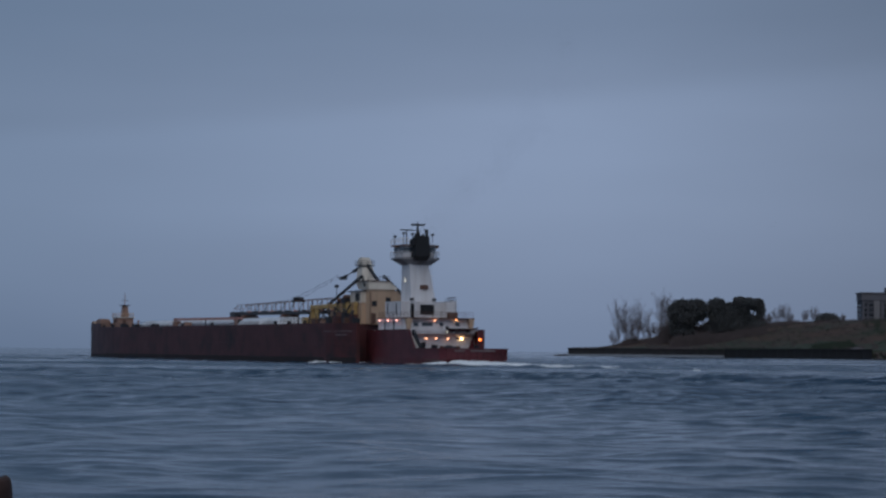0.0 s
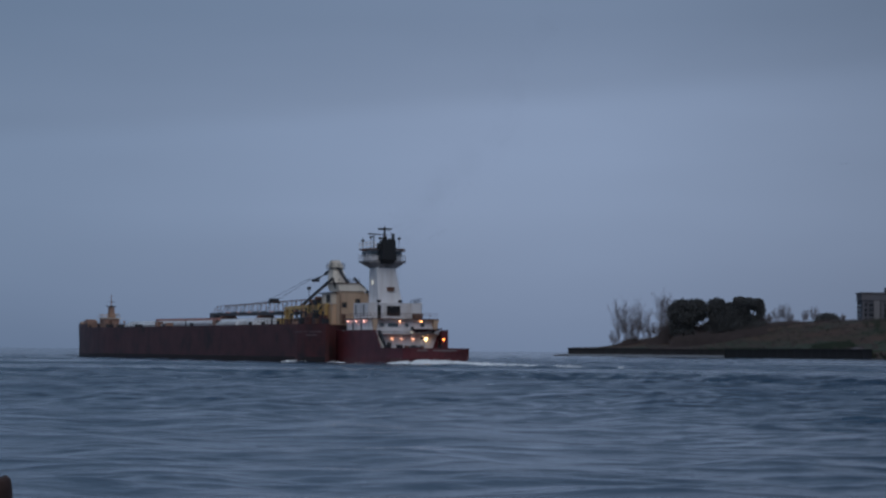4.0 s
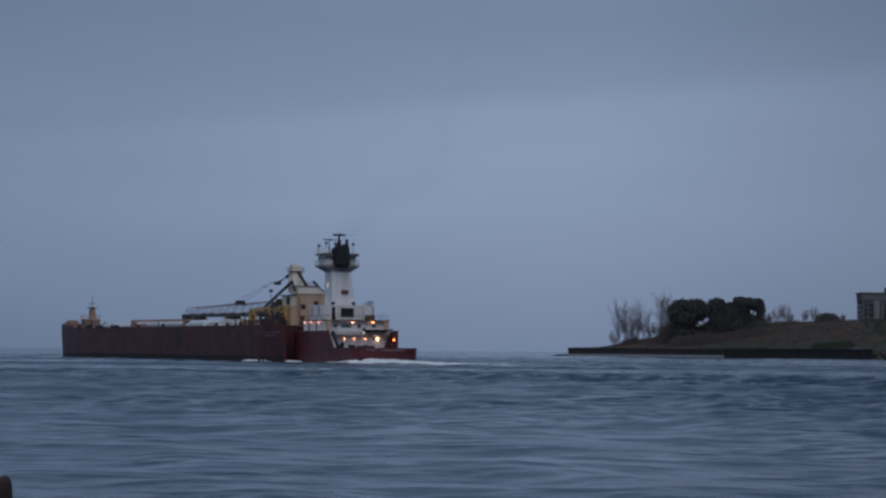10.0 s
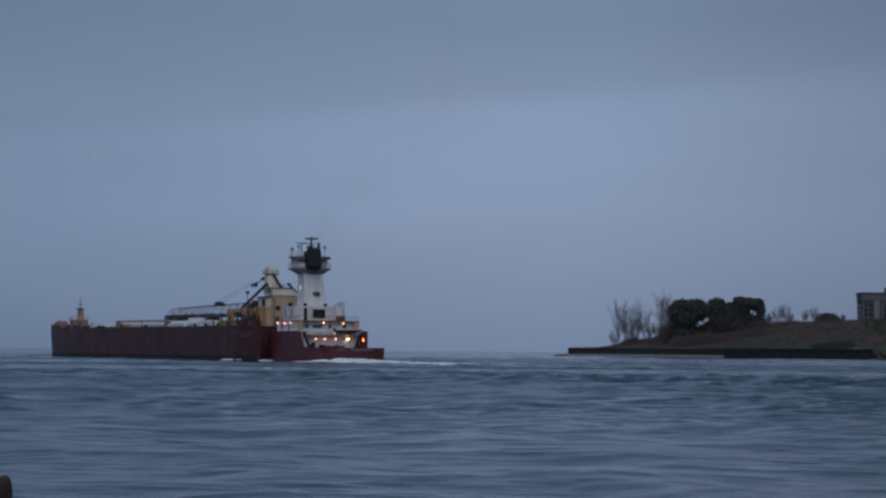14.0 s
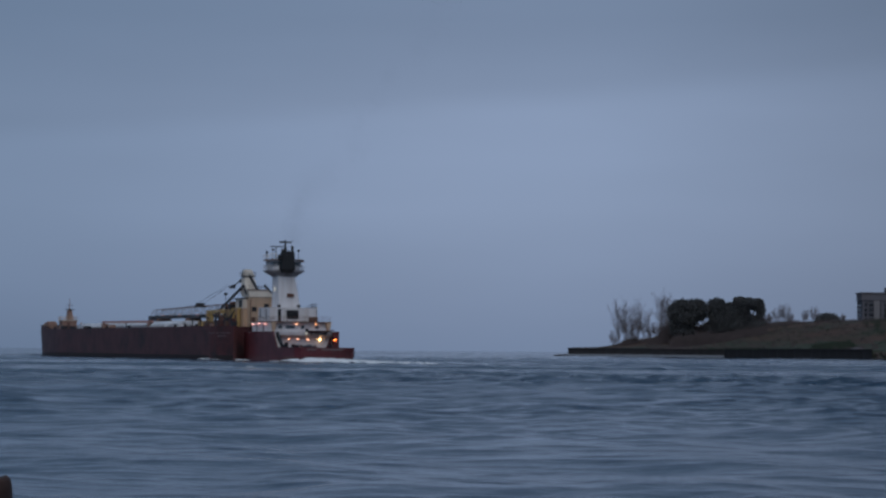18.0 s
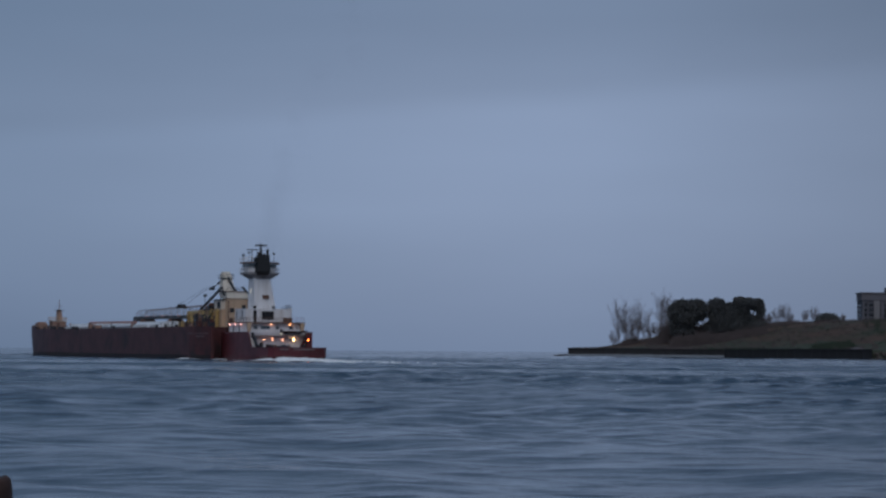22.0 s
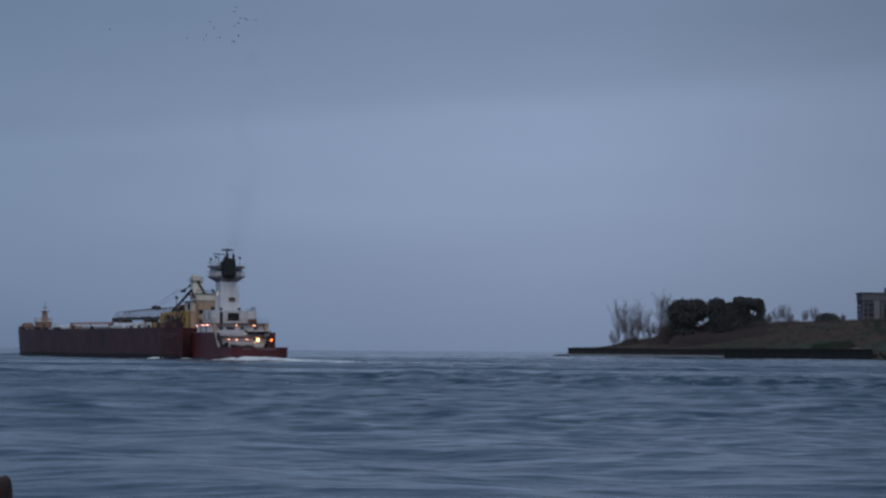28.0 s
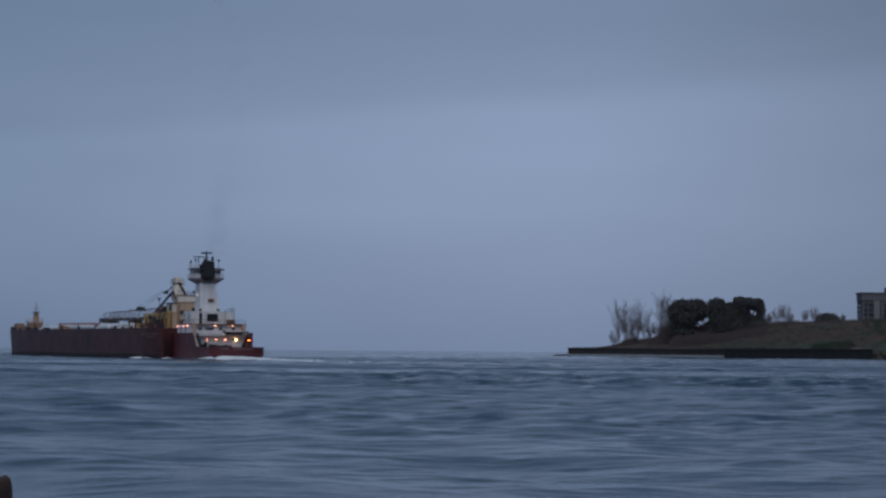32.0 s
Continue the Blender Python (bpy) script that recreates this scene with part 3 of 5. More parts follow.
    for i in range(3):
        part("wall_stiffener", block(13.33, 13.42, -2.6 + i * 2.2, -2.48 + i * 2.2, 7.4, 13.4), CREAM, eh)
    head = part("head_tower", prism(bmesh.new(), rect(16.6, 20.0, -1.1, 2.1, 15.5), rect(18.0, 20.0, -0.4, 1.6, 18.5)), PALE, barge, "pale tapered head tower above the elevator house", bevel=0.06)
    part("head_platform", block(17.6, 20.6, -0.8, 2.0, 18.5, 18.66), STEEL, head)
    part("sheave_hood", prism(bmesh.new(), rect(17.9, 20.4, -0.6, 1.8, 18.66), rect(18.5, 19.9, 0.0, 1.5, 20.1)), PALE, head, "rounded pale sheave hood", bevel=0.3)
    railing(barge, [(17.7, -0.8, 18.66), (20.6, -0.8, 18.66), (20.6, 2.0, 18.66), (17.7, 2.0, 18.66), (17.7, -0.8, 18.66)], 0.8, 0.035, 1.4, STEEL)
    struts = (((18.0, 0.5, 18.6), (13.8, 0.0, 15.5), 0.42), ((20.4, 0.4, 18.6), (25.6, 0.4, 17.6), 0.5), ((28.6, 0.4, 17.0), (33.0, 0.4, 16.5), 0.32),
              ((14.4, 3.0, 16.4), (35.2, 3.0, 10.4), 0.42), ((19.6, -2.6, 14.9), (35.2, -2.6, 10.4), 0.3), ((19.8, -3.6, 16.7), (10.8, -3.8, 12.9), 0.36), ((11.0, -3.8, 13.0), (11.0, -3.8, 11.4), 0.35), ((14.4, 2.4, 14.4), (14.4, 3.0, 16.5), 0.3))
    for a, b, w in struts:
        part("luffing_strut", beam(a, b, w, w), STEEL, barge, "dark luffing strut")
    part("sheave_frame", block(29.6, 32.0, 0.1, 0.7, 16.2, 16.7), STEEL, barge)
    part("sheave_arm", beam((25.4, 0.4, 17.7), (29.2, 0.4, 16.9), 0.16, 0.16), STEEL, barge)
    for s, l, z in ((26.2, 2.6, 12.0), (22.5, 2.8, 12.6)):
        w = part("winch", bar((s, l - 0.8, z), (s, l + 0.8, z), 0.42, n=12), BROWN, barge, "rusty hoisting winch")
        part("winch_bed", block(s - 0.9, s + 0.9, l - 1.0, l + 1.0, 11.3, z - 0.3), STEEL, w)
    part("strut_lamp", bar((28.0, 2.9, 13.0), (28.0, 2.9, 14.6), 0.07, n=6), STEEL, barge)
    part("strut_lamp_head", block(27.7, 28.3, 2.6, 3.2, 14.5, 15.1), STEEL, barge, bevel=0.08)
    cabin = part("control_cabin", block(15.2, 20.6, 1.9, 2.9, 11.4, 13.5), PALE, barge, "pale control cabin with a dark window", bevel=0.06)
    part("cabin_window", block(15.9, 18.0, 2.87, 2.95, 11.7, 13.2), BLACK, cabin)
    part("cabin_support", block(15.4, 20.4, 1.9, 2.7, 7.3, 11.4), CREAM, cabin)
    part("cabin_roof", block(15.0, 21.4, 1.8, 3.2, 13.5, 13.7), STEEL, cabin)
    part("landing", block(20.6, 24.4, 0.4, 3.2, 11.25, 11.4), STEEL, barge)
    return barge


barge = build_barge()

# ---------------------------------------------------------------- the tug


def build_tug():
    tug = thing("tug", "red-hulled pusher tug with a tall white pilothouse tower, lamps lit", "tugboat")
    # hull: high forward, low working deck aft
    prof = [(12, 0.6), (9, 3.8), (4, 6.2), (-2, 6.9), (-12, 7.0), (-17, 7.0), (-24, 6.8), (-29.4, 6.4), (-31.0, 5.6)]
    bm = bmesh.new()
    rings = []
    for s, w in prof:
        top = 6.15 if s >= -17 else 2.75
        rings.append([[bm.verts.new((side * (w - 0.5 if z < 0.5 else w), s + (0.5 if s < -30 and z < 0.5 else 0), z)) for z in (-3.0 if s > -24 else 0.35, 1.1, top)] for side in (-1, 1)])
        if s == -17:
            rings.append([[bm.verts.new((side * (w - 0.5 if z < 0 else w), s - 0.02, z)) for z in (-3.0, 1.1, 2.75)] for side in (-1, 1)])
    for a, b in zip(rings, rings[1:]):
        for k in (0, 1):
            for i in range(2):
                bm.faces.new((a[k][i], b[k][i], b[k][i + 1], a[k][i + 1]))
        bm.faces.new((a[0][0], b[0][0], b[1][0], a[1][0]))
    for e in (rings[0], rings[-1]):
        bm.faces.new(e[0] + e[1][::-1])
    # decks
    for a, b in zip(rings, rings[1:]):
        lo = -0.75
        if a[0][2].co.z - b[0][2].co.z > 2:
            continue
        pa, pb = [v.co.copy() for v in (a[0][2], a[1][2])], [v.co.copy() for v in (b[0][2], b[1][2])]
        q = [bm.verts.new(p + Vector((0, 0, lo))) for p in (pa[0], pb[0], pb[1], pa[1])]
        bm.faces.new(q)
    hull = part("hull", bm, RED_TUG, tug, "red hull with a low afterdeck")
    # bulwark along the low afterdeck, capped
    aft = [(-17, 7.0), (-24, 6.8), (-29.4, 6.4), (-31.0, 5.6), (-31.05, 0.0)]
    line = [(s, w) for s, w in aft] + [(s, -w) for s, w in aft[::-1][1:]]
    for (s, l), (s2, l2) in zip(line, line[1:]):
        part("bulwark_cap", beam((s, l, 2.8), (s2, l2, 2.8), 0.3, 0.16), RED_TUG, hull)
    for i in range(9):
        l = -4.8 + i * 1.2
        part("stern_fender", bar((-31.02, l, 0.9), (-31.02, l, 2.2), 0.07, n=8), RED_TUG, hull)
    for l, wide in ((3.4, 2.0), (-0.9, 4.6)):
        part("lettering_bar", block(-31.26, -31.20, l - wide / 2, l + wide / 2, 2.38, 2.56), LETTER, hull, "white stern lettering")
    # the open ends of the high hull sides, slanting down to the afterdeck
    for side in (-1, 1):
        a = side * 7.0
        ring = [(-17.0, 2.75), (-17.0, 6.15), (-18.0, 6.15), (-20.6, 2.75)]
        lo = [(-(a - 0.12), s, z) for s, z in ring]
        hi = [(-(a + 0.12), s, z) for s, z in ring]
        if side > 0:
            part("side_wing", prism(bmesh.new(), lo, hi), RED_TUG, tug)
            part("wing_brace", beam((-17.2, 6.6, 5.6), (-21.0, 6.6, 2.9), 0.16, 0.16), PALE, tug, "white slanting brace")
            part("wing_brace", beam((-16.4, 5.6, 5.9), (-19.6, 5.6, 2.9), 0.5, 0.5), STEEL, tug)
        else:
            part("side_wing", prism(bmesh.new(), rect(-18.2, -14.0, a - 0.15, a + 0.15, 2.7), rect(-18.2, -14.0, a - 0.15, a + 0.15, 6.15)), RED_TUG, tug)
            part("wing_frame", block(-18.4, -18.1, a - 0.2, a + 1.1, 2.7, 6.2), RED_TUG, tug)
    part("upper_deck", block(-15.7, -1.6, -6.9, 6.9, 5.9, 6.1), WHITE, tug)
    part("fore_deck", block(-1.6, 3.5, -6.2, 6.2, 5.6, 5.8), DECK_RED, tug)
    # first tier: the after deckhouse
    t1 = part("lower_deckhouse", block(-15.55, -2.0, -6.6, 6.0, 2.0, 5.9), WHITE, tug, "white lower deckhouse facing the afterdeck", bevel=0.06)
    for l, w, z0, z1 in ((3.3, 0.8, 2.1, 3.9), (1.2, 1.2, 2.1, 3.4), (-1.6, 1.0, 2.1, 3.4)):
        part("deckhouse_door", block(-15.63, -15.53, l - w / 2, l + w / 2, z0, z1), STEEL, t1, bevel=0.02)
    for l in (4.6, -3.2):
        part("porthole", bar((-15.65, l, 4.6), (-15.5, l, 4.6), 0.2, n=12), GLASS, t1)
    # a solid panel painted in for the shade of the starboard side passage
    a = [(6.3, -15.62, 5.2), (5.3, -15.62, 2.8), (6.5, -15.62, 2.8), (6.5, -15.62, 5.2)]
    part("passage_shade_panel", prism(bmesh.new(), a, [(x, y + 0.12, z) for x, y, z in a]), RED_TUG, t1, "dark red panel in place of the shaded side passage")
    # afterdeck gear
    wi = part("towing_winch", bar((-19.5, -1.3, 2.7), (-19.5, 1.3, 2.7), 0.55, n=14), STEEL, tug, "dark towing winch")
    for l in (-1.5, 1.5):
        part("winch_cheek", block(-20.2, -18.8, l - 0.12, l + 0.12, 2.0, 3.3), BROWN, wi, bevel=0.1)
    for l, s in ((4.0, -22.0), (-3.8, -22.5), (4.6, -18.4)):
        bl = part("deck_capstan", bar((s, l, 2.0), (s, l, 3.3), 0.35, 0.45, 12), STEEL, tug)
        part("capstan_head", bar((s, l, 3.3), (s, l, 3.45), 0.55, 0.55, 12), STEEL, bl)
    # two brackets that carry the workboat outboard
    for l in (-2.0, -5.0):
        part("boat_bracket", block(-17.5, -15.2, l - 0.10, l + 0.10, 5.66, 5.78), WHITE, tug)
    # second tier with its overhanging roof
    t2 = part("middle_deckhouse", block(-14.7, -2.0, -6.2, 6.3, 6.1, 8.05), WHITE, tug, "white middle deckhouse", bevel=0.05)
    part("deckhouse_roof", block(-15.8, -1.6, -6.4, 6.5, 8.05, 8.25), BROWN, t2, "brown-edged deck overhang")
    for l in (6.1, -5.9):
        po = part("awning_post", prism(bmesh.new(), rect(-15.7, -15.2, l - 0.25, l + 0.25, 6.1), rect(-15.9, -14.8, l - 0.5, l + 0.5, 8.05)), CREAM, tug, "flared cream post", bevel=0.04)
    for s in (-5.4, -9.6):
        part("side_door", block(s, s + 0.5, 6.27, 6.34, 6.15, 7.5), STEEL, t2)
    for l, w in ((4.4, 0.8), (2.2, 2.0), (-0.5, 0.7), (-3.6, 0.8)):
        part("deckhouse_window", block(-14.78, -14.68, l - w / 2, l + w / 2, 6.75, 7.4), PILOT_GLASS, t2)
    part("side_awning", block(-13.0, -2.5, 6.3, 6.9, 7.95, 8.05), WHITE, t2)
    railing(tug, [(-2.2, 6.3, 8.25), (-15.6, 6.3, 8.25), (-15.6, -6.2, 8.25)], 0.95, 0.035, 1.5, BROWN, "thin brown deck railing")
    # third tier and the tower
    t3 = part("upper_deckhouse", block(-9.2, -1.8, -4.6, 4.9, 8.25, 11.2), WHITE, tug, "white upper deckhouse round the tower's foot", bevel=0.05)
    part("upper_bulwark", block(-11.6, -9.2, -4.8, -4.5, 8.25, 11.3), WHITE, tug)
    part("upper_bulwark", block(-11.6, -11.35, -4.8, -2.6, 8.25, 11.0), WHITE, tug)
    railing(tug, [(-11.5, -2.6, 10.6), (-11.5, -4.7, 11.0), (-8.0, -4.7, 11.0)], 1.0, 0.04, 1.0, STEEL)
    part("locker", block(-12.6, -11.7, -4.6, -2.9, 8.25, 9.2), BROWN, tug, "brown deck locker", bevel=0.05)
    for s in (-7.2, -3.2):
        part("side_window", block(s, s + 0.45, 4.87, 4.94, 9.0, 10.9), STEEL, t3)
    part("tower_door", block(-9.28, -9.18, 2.4, 3.1, 8.35, 10.8), BLACK, t3)
    part("black_louvre", block(-9.3, -9.18, -1.45, 1.2, 8.85, 10.65), BLACK, t3, "large black louvred intake", bevel=0.03)
    for i in range(6):
        part("louvre_slat", block(-9.36, -9.29, -1.35, 1.1, 9.0 + i * 0.26, 9.08 + i * 0.26), STEEL, t3)
    for l in (2.9, -1.4):
        fl = part("floodlight", block(-9.6, -9.1, l - 0.3, l + 0.3, 11.3, 11.8), BLACK, tug, "unlit black floodlight", bevel=0.06)
        part("bracket", bar((-9.3, l, 11.2), (-9.3, l, 11.4), 0.06), BLACK, fl)
    tower = part("tower", prism(bmesh.new(), rect(-8.0, -3.4, -2.3, 2.5, 11.2), rect(-7.2, -3.5, -1.15, 2.45, 18.2)), WHITE, tug, "tall tapered white tower, rust-streaked", bevel=0.06)
    part("tower_vent", block(-8.0, -7.4, -0.8, 0.6, 13.4, 14.2), BROWN, tower, "rusty vent box")
    part("tower_window", block(-5.35, -5.1, 2.40, 2.53, 14.7, 15.5), LAMP_WHITE, tower, "lit slit window")
    for i in range(3):
        part("tower_seam", block(-7.5, -3.6, 2.40, 2.51, 12.6 + i * 1.9, 12.66 + i * 1.9), WHITE, tower)
    for i in range(14):
        part("ladder_rung", bar((-7.9 + i * 0.04, -1.9, 11.8 + i * 0.44), (-7.9 + i * 0.04, -1.4, 11.8 + i * 0.44), 0.035, n=5), WHITE, tower)
    # pilothouse on its flared platform
    mid = 0.35
    fl = lambda s0, s1, w, z, c: [(x - mid, y, z) for x, y in ((-w, s0 + c), (-w + c, s0), (w - c, s0), (w, s0 + c), (w, s1 - c), (w - c, s1), (-w + c, s1), (-w, s1 - c))]
    # the underside's shade is put into the paint of flare and platform
    part("platform_flare", prism(bmesh.new(), fl(-7.2, -3.0, 2.0, 17.7, 0.5), fl(-8.0, -1.4, 3.6, 18.8, 1.0)), SHADE_GREY, tug, "white flare painted grey for the shade under the platform")
    part("platform", prism(bmesh.new(), fl(-8.1, -1.3, 3.75, 18.8, 1.0), fl(-8.1, -1.3, 3.75, 19.15, 1.0)), SHADE_GREY, tug)
    ph = part("pilothouse", prism(bmesh.new(), fl(-7.4, -1.6, 3.0, 19.15, 0.9), fl(-7.5, -1.4, 3.15, 21.2, 0.9)), WHITE, tug, "white eight-sided pilothouse")
    part("window_band", prism(bmesh.new(), fl(-7.48, -1.46, 3.13, 20.05, 0.9), fl(-7.54, -1.40, 3.20, 20.9, 0.9)), PILOT_GLASS, ph, "band of windows with the sky's reflection put into its colour")
    for a in range(12):
        ang = 2 * math.pi * a / 12
        c = (-4.45 + 3.05 * math.cos(ang), mid + 3.15 * math.sin(ang))
        part("window_post", bar((c[0], c[1], 20.0), (c[0], c[1], 21.05), 0.14, n=6), WHITE, ph)
    part("pilothouse_roof", prism(bmesh.new(), fl(-8.0, -0.9, 3.6, 21.2, 0.9), fl(-8.0, -0.9, 3.6, 21.42, 0.9)), BROWN, ph, "rust-brown roof edge")
    ringpts = [(-8.0, 3.1), (-7.1, 4.1), (-1.9, 4.1), (-1.0, 3.1), (-1.0, -3.1), (-1.9, -4.1), (-7.1, -4.1), (-8.0, -3.1), (-8.0, -1.2)]
    railing(tug, [(s, mid + l * 0.89, 19.15) for s, l in ringpts], 1.05, 0.045, 1.1)
    railing(tug, [(s, mid + l * 0.86, 21.42) for s, l in ringpts[:3]], 1.1, 0.045, 1.4, PALE)
    for a, b in ((3.7, 4.6), (-4.2, -2.9)):
        part("wing_lamp", block(-4.9, -4.3, a, b, 21.0, 21.25), BROWN, ph, bevel=0.05)
    # funnel
    st = part("funnel", prism(bmesh.new(), rect(-9.6, -7.6, -0.55, 2.4, 19.3), rect(-9.4, -7.8, -0.35, 2.15, 22.9)), BLACK, tug, "soot-black funnel casing with exhaust pipes", bevel=0.15)
    part("casing_foot", prism(bmesh.new(), rect(-8.6, -7.2, -0.2, 1.9, 18.5), rect(-9.6, -7.6, -0.55, 2.4, 19.3)), BLACK, st)
    for s, l, z, r in ((-8.9, -0.05, 23.9, 0.30), (-8.4, 1.7, 23.4, 0.34), (-8.1, 1.1, 23.7, 0.25), (-8.9, 0.7, 23.2, 0.28)):
        part("exhaust_pipe", bar((s, l, 22.6), (s, l, z), r, r * 0.9, 10), BLACK, st)
    part("pipe_hood", bar((-8.9, -0.05, 23.9), (-8.9, -0.05, 24.1), 0.42, 0.3, 10), BLACK, st)
    part("casing_vent", block(-9.2, -7.6, 2.2, 2.7, 21.2, 22.3), BLACK, st, bevel=0.1)
    # masts and aerials
    ms = part("radar_mast", bar((-7.0, 0.9, 21.8), (-7.0, 0.9, 25.2), 0.3, 0.18), STEEL, tug, "dark radar mast")
    for z, w, o in ((24.9, 1.25, 0.0), (24.0, 0.9, 0.2)):
        part("mast_yard", bar((-7.0, 0.9 - w + o, z), (-7.0, 0.9 + w + o, z), 0.07), STEEL, ms)
    part("radar_scanner", block(-7.3, -6.8, -0.5, 2.2, 25.0, 25.2), STEEL, ms, bevel=0.04)
    part("mast_foot", bar((-7.0, 0.9, 21.4), (-7.0, 0.9, 23.6), 0.45, 0.32, 10), BROWN, ms, "rust-brown lower mast")
    part("mast_top", bar((-7.0, 0.9, 25.2), (-7.0, 0.9, 25.7), 0.12, 0.05), STEEL, ms)
    ms2 = part("radar_mast", bar((-5.2, 2.3, 21.45), (-5.2, 2.3, 24.1), 0.12, 0.1), STEEL, tug)
    part("radar_scanner", block(-5.4, -5.0, 1.1, 3.5, 24.05, 24.25), STEEL, ms2, bevel=0.04)
    part("antenna", bar((-6.6, -0.6, 21.42), (-6.6, -0.6, 24.6), 0.05, 0.03), STEEL, tug)
    for s, l, z in ((-6.5, 3.4, 23.3), (-2.2, 3.3, 22.9), (-6.4, -2.3, 23.2), (-3.0, 0.2, 23.4)):
        a = part("searchlight_post", bar((s, l, 21.42), (s, l, z), 0.055), STEEL, tug)
        part("searchlight", bar((s - 0.3, l, z + 0.15), (s + 0.25, l, z + 0.15), 0.23, n=10), STEEL, a)
    part("whip_aerial", bar((-2.4, 3.5, 21.45), (-2.4, 3.5, 23.6), 0.05, 0.03, 5), STEEL, tug)
    # lamps
    for s in (-3.3, -7.3, -11.2):
        lamp(tug, s, 6.62, 7.75, LAMP_PINK, 0.12)
    lamp(tug, -14.9, 6.3, 7.75, LAMP, 0.10)
    for l, mat in ((1.0, LAMP), (-3.2, LAMP_ORANGE)):
        lamp(tug, -15.1, l, 7.78, mat, 0.13)
    for l, mat, size in ((2.9, LAMP, 0.11), (1.0, LAMP, 0.11), (-1.3, LAMP, 0.12), (-3.9, LAMP_FLOOD, 0.19)):
        lamp(tug, -15.83, l, 4.55, mat, size)
    lamp(tug, -18.8, -6.1, 4.45, LAMP_RED, 0.2, "lit orange deck lamp")
    lamp(tug, -17.0, -0.6, 5.75, LAMP_WHITE, 0.15, "small stern light")
    return tug


tug = build_tug()

# the workboat on its cradle on the upper deck
boat = thing("workboat", "small dark workboat lying on the tug's upper deck", "boat")
bm = bmesh.new()
sect = [(-3.3, 0.04, 0.90), (-2.7, 0.32, 0.66), (-1.4, 0.66, 0.50), (0.4, 0.76, 0.44), (1.8, 0.74, 0.44), (2.5, 0.62, 0.48)]
rings = [[bm.verts.new((x, y, z)) for y, z in ((-w, 0.70 + (0.05 * (x + 1) ** 2 if x < -1 else 0)), (-w * 0.7, zb + 0.1), (0, zb - 0.15), (w * 0.7, zb + 0.1), (w, 0.70 + (0.05 * (x + 1) ** 2 if x < -1 else 0)))] for x, w, zb in sect]
for a, b in zip(rings, rings[1:]):
    for i in range(4):
        bm.faces.new((a[i], a[i + 1], b[i + 1], b[i]))
    bm.faces.new((a[4], a[0], b[0], b[4]))
bm.faces.new(rings[0])
bm.faces.new(rings[-1][::-1])
part("boat_hull", bm, NAVY, boat, smooth=False)
for side in (0.72, -0.72):
    part("gunwale", beam((side, -2.3, 0.72), (side, 1.2, 0.72), 0.10, 0.09), STEEL, boat)
for x in (-0.9, 1.2):
    part("thwart", block(-0.68, 0.68, x - 0.14, x + 0.14, 0.66, 0.72), BROWN, boat)
part("outboard_engine", block(-0.2, 0.2, -2.9, -2.45, 0.5, 1.15), BLACK, boat, "black outboard engine", bevel=0.06)
for x in (-1.5, 1.5):
    part("cradle", block(-0.85, 0.85, x - 0.12, x + 0.12, 0.16, 0.36), STEEL, boat)
BOAT_AT = pose(3.4, -16.75, 5.62, 0, 0, 180)

# ---------------------------------------------------------------- water: one sheet to the horizon

RIPPLE, CHOP, SWELL, CREST, FAR = 0.0098, 0.0120, 0.0145, 0.0265, 3.9


